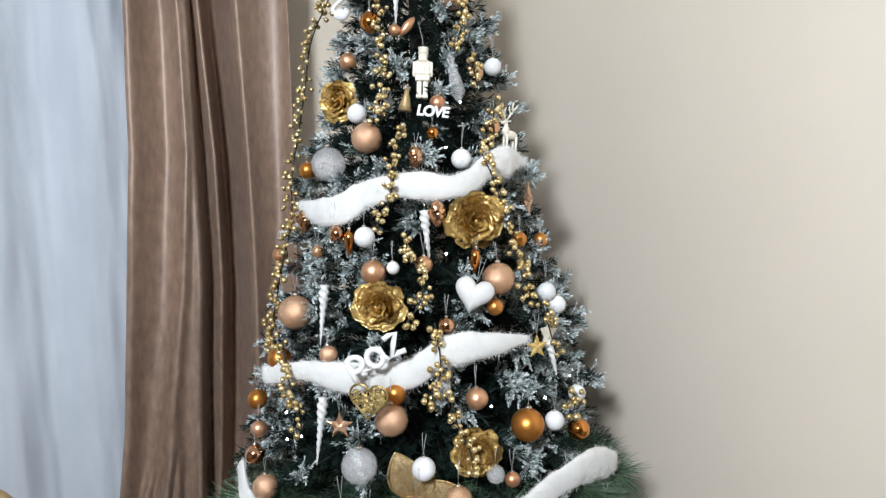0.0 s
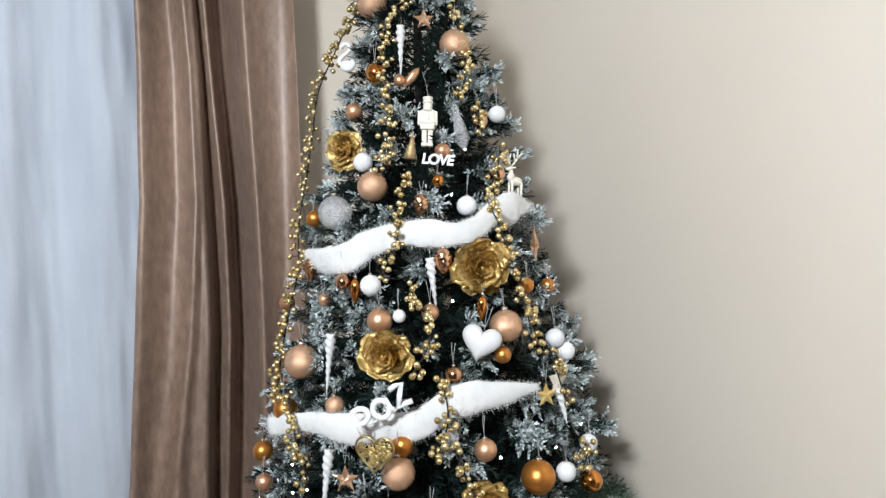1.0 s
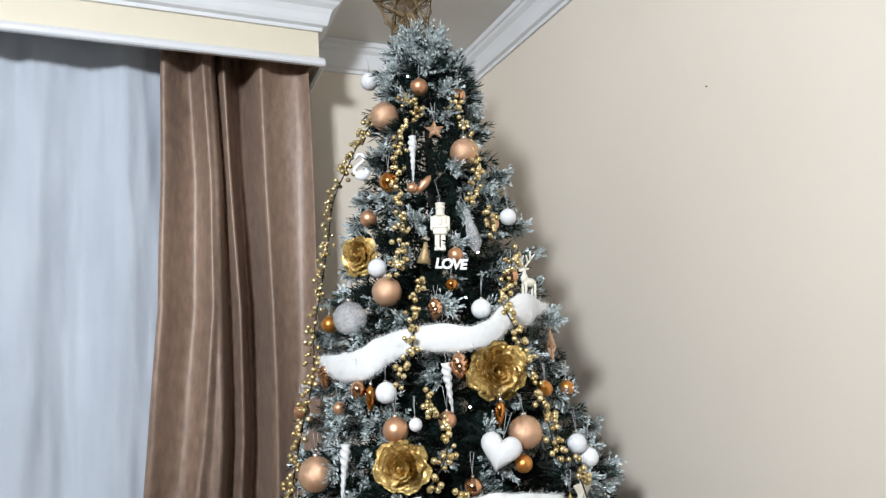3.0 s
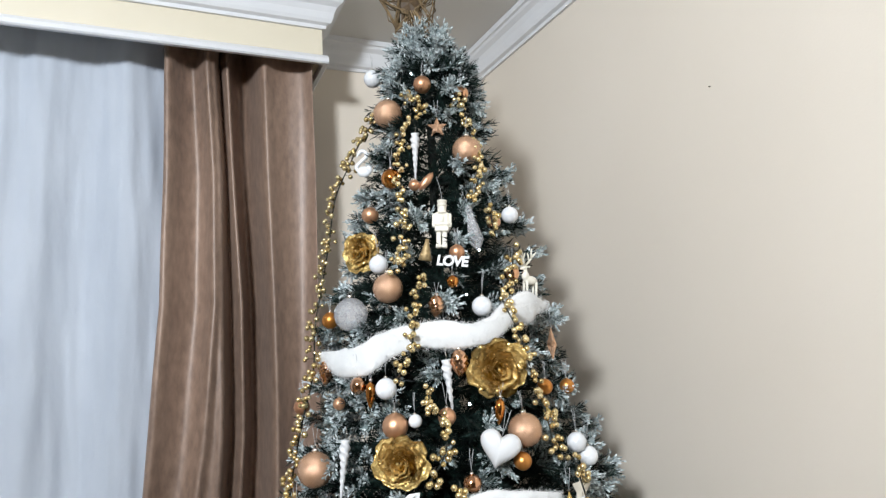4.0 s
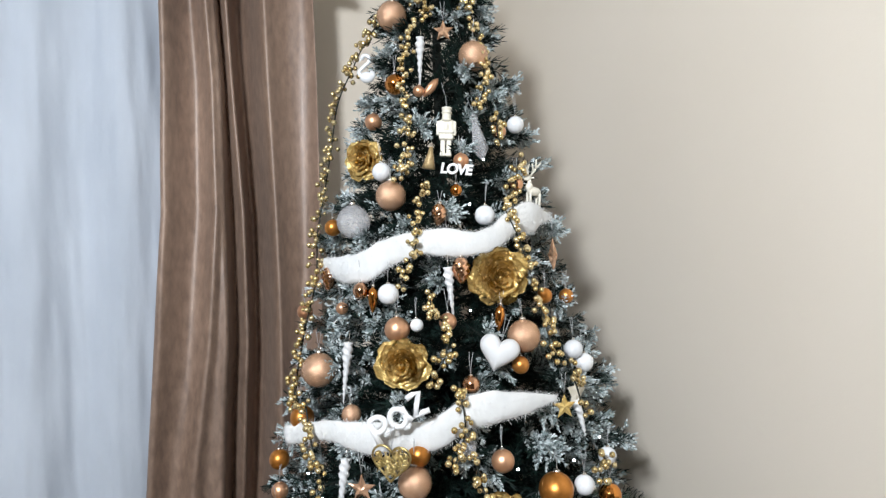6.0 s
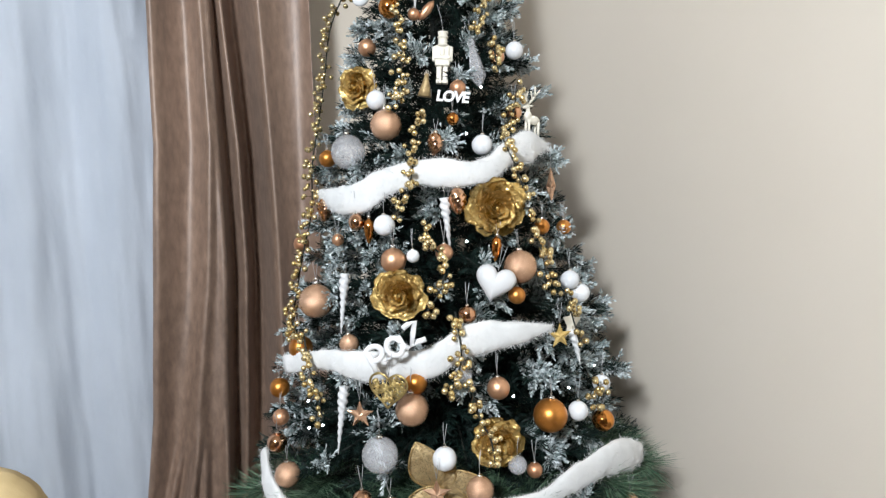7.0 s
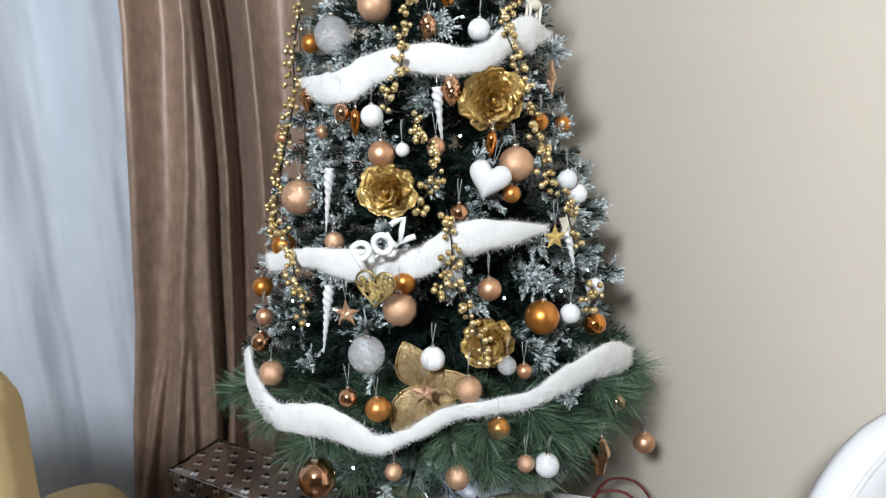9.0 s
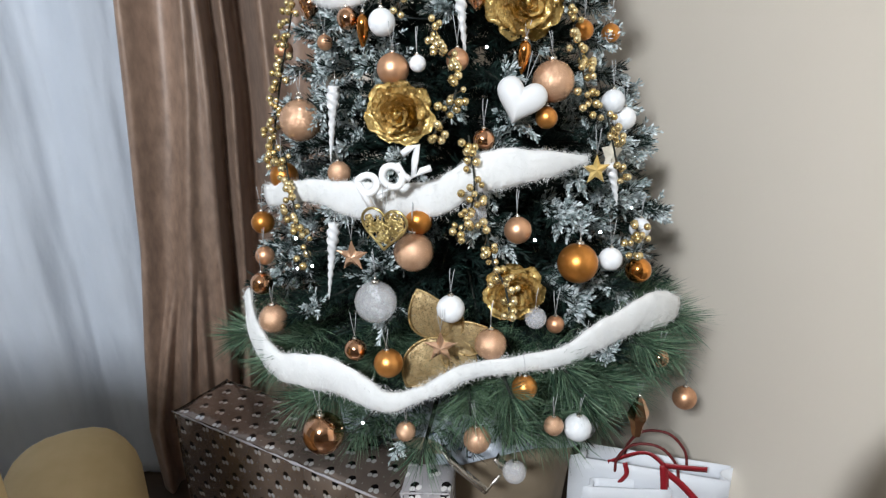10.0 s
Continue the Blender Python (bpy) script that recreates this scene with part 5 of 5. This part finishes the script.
def tree_pot():
    top = thing("tree_pot", (AXIS.x, AXIS.y, ZF), "tan cloth-wrapped tree pot under the lowest branches", "pot")
    bm = bmesh.new()
    rings = []
    for i in range(13):
        s = i / 12
        rings.append([bm.verts.new(((0.29 + 0.07 * s + 0.010 * math.sin(9 * a) * s) * math.cos(a), (0.29 + 0.07 * s + 0.010 * math.sin(9 * a) * s) * math.sin(a), 0.70 * s)) for a in (math.tau * k / 64 for k in range(64))])
    for a, b in zip(rings, rings[1:]):
        for k in range(64):
            bm.faces.new((a[k], a[(k + 1) % 64], b[(k + 1) % 64], b[k]))
    bm.faces.new(rings[0][::-1])
    bm.faces.new(rings[-1])
    part("body", bm, M["pot"], top)
    cloth_bm = bmesh.new()
    rings = []
    for i in range(9):
        s = i / 8
        rings.append([cloth_bm.verts.new(((0.12 + 0.285 * s + 0.022 * s * math.sin(7 * a + 1)) * math.cos(a), (0.12 + 0.285 * s + 0.022 * s * math.sin(7 * a + 1)) * math.sin(a),
                                          0.80 - 0.12 * s * s - 0.05 * s * math.sin(5 * a + 0.6))) for a in (math.tau * k / 72 for k in range(72))])
    for a, b in zip(rings, rings[1:]):
        for k in range(72):
            cloth_bm.faces.new((a[k], a[(k + 1) % 72], b[(k + 1) % 72], b[k]))
    ob = part("cloth", cloth_bm, M["clothprint"], top, "crumpled white printed cloth")
    mod = ob.modifiers.new("thickness", "SOLIDIFY")
    mod.thickness = 0.003
    marks = random.Random(4)
    for k in range(26):
        a = marks.uniform(3.6, 5.6)
        s = marks.uniform(0.7, 0.97)
        r = 0.12 + 0.285 * s + 0.022 * s * math.sin(7 * a + 1)
        zz = 0.80 - 0.12 * s * s - 0.05 * s * math.sin(5 * a + 0.6)
        m = bmesh.new()
        w = marks.uniform(0.006, 0.014)
        tube(m, [(r * math.cos(a) - w, r * math.sin(a), zz + 0.004), (r * math.cos(a), r * math.sin(a) + marks.uniform(-0.01, 0.01), zz + 0.006), (r * math.cos(a) + w, r * math.sin(a), zz + 0.004)], 0.0025, 4, (0.4, 1, 0.5))
        part("printed_mark", m, M["black"] if k % 3 else M["blueprint"], ob)


tree_pot()


def foil_ribbon():
    """A silver ribbon that hangs in a fold over the rim of the pot's cloth."""
    top = thing("foil_ribbon", (0, 0, 0), "shiny silver foil ribbon folded over the pot's cloth", "ribbon")
    for name, pts, w in (("strand", ((0.478, 1.41, 0.515), (0.498, 1.375, 0.480), (0.534, 1.362, 0.440), (0.568, 1.356, 0.398)), 0.0085),
                         ("strand", ((0.568, 1.356, 0.398), (0.584, 1.355, 0.418), (0.604, 1.358, 0.432)), 0.005),
                         ("bow_loop", ((0.596, 1.37, 0.478), (0.614, 1.350, 0.456), (0.640, 1.344, 0.448), (0.646, 1.355, 0.428)), 0.012)):
        bm = bmesh.new()
        path = glide(pts, 8)
        rows = []
        for i, q in enumerate(path):
            way = (path[min(i + 1, len(path) - 1)] - path[max(i - 1, 0)]).normalized()
            side = way.cross(Vector((0.2 + 0.3 * math.sin(i * 0.5), -0.95, 0.25))).normalized() * w
            rows.append((bm.verts.new(q - side), bm.verts.new(q + Vector((0, -0.003, 0))), bm.verts.new(q + side)))
        for p, q in zip(rows, rows[1:]):
            for k in range(2):
                bm.faces.new((p[k], p[k + 1], q[k + 1], q[k]))
        rib = part(name, bm, M["silver"], top)
        mod = rib.modifiers.new("thickness", "SOLIDIFY")
        mod.thickness = 0.001


foil_ribbon()


def gift_bag(origin, ex, ey, height, label, tied=True):
    """An open paper carrier: four thin panels with a turned-in rim, side creases, two cord handles and a ribbon."""
    o, ex, ey = Vector(origin), Vector(ex), Vector(ey)
    top = thing("gift_bag", (0, 0, 0), label, "gift bag", group="white gift bags under the tree")
    up = Vector((0, 0, height))
    for name, a, b in (("front_panel", o, o + ex), ("back_panel", o + ey, o + ex + ey), ("side_panel", o, o + ey), ("side_panel", o + ex, o + ex + ey)):
        bm = bmesh.new()
        grid = []
        inward = (o + ex / 2 + ey / 2) - (a + b) / 2
        for j in range(9):
            s = j / 8
            row = []
            for i in range(9):
                t = i / 8
                q = a.lerp(b, t) + up * s
                fold = (0.16 if name == "side_panel" else 0.02) * s * math.sin(math.pi * t)
                q += inward * fold + Vector((0.002 * noise.noise(q * 20), 0.002 * noise.noise(q * 17), 0))
                row.append(bm.verts.new(q))
            grid.append(row)
        for p, q in zip(grid, grid[1:]):
            for i in range(8):
                bm.faces.new((p[i], p[i + 1], q[i + 1], q[i]))
        panel = part(name, bm, M["paper"], top)
        mod = panel.modifiers.new("thickness", "SOLIDIFY")
        mod.thickness = 0.0012
    bottom = bmesh.new()
    bottom.faces.new([bottom.verts.new(q + Vector((0, 0, 0.003))) for q in (o, o + ex, o + ex + ey, o + ey)])
    part("bottom", bottom, M["paper"], top, smooth=False)
    for side in (Vector(), ey) if tied else ():
        mid = o + ex * 0.5 + side + up
        pts = glide([mid - ex * 0.2 - Vector((0, 0, 0.03)), mid - ex * 0.19 + Vector((0, 0, 0.02)), mid - ex * 0.1 + Vector((0, 0, 0.075)), mid + ex * 0.06 + Vector((0, 0, 0.08)),
                     mid + ex * 0.17 + Vector((0, 0, 0.03)), mid + ex * 0.2 - Vector((0, 0, 0.03))], 6)
        part("handle", tube(bmesh.new(), pts, 0.0045, 6), M["cord"], top, "dark red cord handle")
    # ribbon across the mouth
    for k, (a, b, c, w) in enumerate(() if not tied else (((0.25, 0.0, 1.0), (0.45, 0.5, 1.06), (0.62, 0.0, 1.03), 0.007), ((0.60, -0.05, 1.05), (0.62, -0.12, 0.93), (0.64, -0.1, 0.72), 0.012),
                                      ((0.60, -0.05, 1.05), (0.72, -0.08, 1.06), (0.86, -0.05, 1.07), 0.010), ((0.62, -0.05, 1.0), (0.72, -0.1, 0.93), (0.85, -0.12, 0.80), 0.010),
                                      ((0.36, -0.04, 1.02), (0.38, -0.1, 0.94), (0.34, -0.1, 0.86), 0.007))):
        bm = bmesh.new()
        path = glide([o + ex * q[0] + ey * q[1] + up * q[2] for q in (a, b, c)], 6)
        rows = []
        for i, q in enumerate(path):
            way = (path[min(i + 1, len(path) - 1)] - path[max(i - 1, 0)]).normalized()
            side = way.cross(Vector((0.42, 0.9, 0.1))).normalized() * w
            rows.append((bm.verts.new(q - side), bm.verts.new(q + side)))
        for p, q in zip(rows, rows[1:]):
            bm.faces.new((p[0], p[1], q[1], q[0]))
        rib = part("ribbon", bm, M["red"], top, "glossy red ribbon")
        mod = rib.modifiers.new("thickness", "SOLIDIFY")
        mod.thickness = 0.0012
    return top


gift_bag((0.983, 1.633, ZF), (0.358, -0.279, 0), (0.067, 0.040, 0), 0.45, "white paper gift bag with red ribbon and cord handles")
gift_bag((0.979, 1.548, ZF), (0.232, -0.114, 0), (0.040, 0.024, 0), 0.40, "smaller plain white paper gift bag", tied=False)


def cushion_block(bm, x0, x1, y0, y1, z0, z1, r):
    return box(bm, x0, x1, y0, y1, z0, z1, r, 6)


def armchair():
    """An armchair that faces the window, its plump back towards the room."""
    top = thing("armchair", (0, 0, 0), "ochre fabric armchair with plump rounded back and arm", "armchair")
    for name, b, r in (("backrest", (-1.20, -0.262, 1.10, 1.28, 0.02, 1.105), 0.088), ("armrest", (-0.47, -0.178, 1.27, 1.88, -0.22, 0.530), 0.13),
                       ("armrest", (-1.29, -1.00, 1.27, 1.88, -0.22, 0.530), 0.13), ("seat_cushion", (-1.02, -0.44, 1.315, 1.90, 0.02, 0.20), 0.06),
                       ("base", (-1.20, -0.262, 1.10, 1.84, -0.23, 0.015), 0.03)):
        bm = cushion_block(bmesh.new(), *b, r)
        bmesh.ops.subdivide_edges(bm, edges=bm.edges[:], cuts=2, use_grid_fill=True)
        for v in bm.verts:
            if name == "backrest" and v.co.z > 0.5:
                v.co.z += 0.20 * (v.co.z - 0.5) / 0.6 * max(0.0, 1 - ((v.co.x + 1.0) / 0.45) ** 2)
            v.co += v.co.normalized() * 0.010 * noise.noise(v.co * 7) + Vector((0.003 * noise.noise(v.co * 24), 0, 0.003 * noise.noise(v.co * 21)))
        part(name, bm, M["chair"], top)
    for x, y in ((-1.12, 1.16), (-1.12, 1.78), (-0.34, 1.16), (-0.34, 1.78)):
        part("leg", box(bmesh.new(), x - 0.025, x + 0.025, y - 0.025, y + 0.025, ZF, -0.225, 0.004), M["bark"], top)


armchair()


def white_chair():
    """A padded chair against the wall: its round-shouldered back, with a piped rim, stands across the view."""
    top = thing("chair", (0, 0, 0), "white leather chair with a round piped back beside the wall", "chair")
    x0, x1, z0, z1, r = 0.880, 1.385, 0.18, 0.905, 0.235
    line = [(x0 + 0.02, z0), (x0 + 0.006, 0.45)]
    line += [(x0 + r - r * math.cos(a), z1 - 0.235 + r * math.sin(a)) for a in (math.pi / 2 * k / 14 for k in range(15))]
    line += [(x1 - r + r * math.sin(a), z1 - 0.235 + r * math.cos(a)) for a in (math.pi / 2 * k / 14 for k in range(15))]
    line += [(x1 - 0.006, 0.45), (x1 - 0.02, z0)]
    cx, cz = (x0 + x1) / 2, 0.55
    bm = bmesh.new()
    rings = []
    for y, s in ((0.675, 0.5), (0.68, 0.84), (0.688, 0.95), (0.70, 0.99), (0.71, 1.0), (0.73, 1.0), (0.745, 0.97), (0.75, 0.6)):
        rings.append([bm.verts.new((cx + (x - cx) * s, y, cz + (z - cz) * s)) for x, z in line])
    for a, b in zip(rings, rings[1:]):
        for k in range(len(line)):
            j = (k + 1) % len(line)
            bm.faces.new((a[k], a[j], b[j], b[k]))
    bm.faces.new(rings[0])
    bm.faces.new(rings[-1][::-1])
    bmesh.ops.recalc_face_normals(bm, faces=bm.faces[:])
    back = part("backrest", bm, M["white_leather"], top)
    part("piping", tube(bmesh.new(), [(cx + (x - cx) * 0.955, 0.687, cz + (z - cz) * 0.955) for x, z in line], 0.005, 6), M["plastic"], back)
    part("seat", box(bmesh.new(), x0 + 0.01, x1 - 0.01, 0.18, 0.673, 0.20, 0.30, 0.04, 4), M["white_leather"], top)
    for x in (x0 + 0.05, x1 - 0.05):
        for y in (0.20, 0.70):
            part("leg", box(bmesh.new(), x - 0.02, x + 0.02, y - 0.02, y + 0.02, ZF, 0.215, 0.004), M["bark"], top)


white_chair()
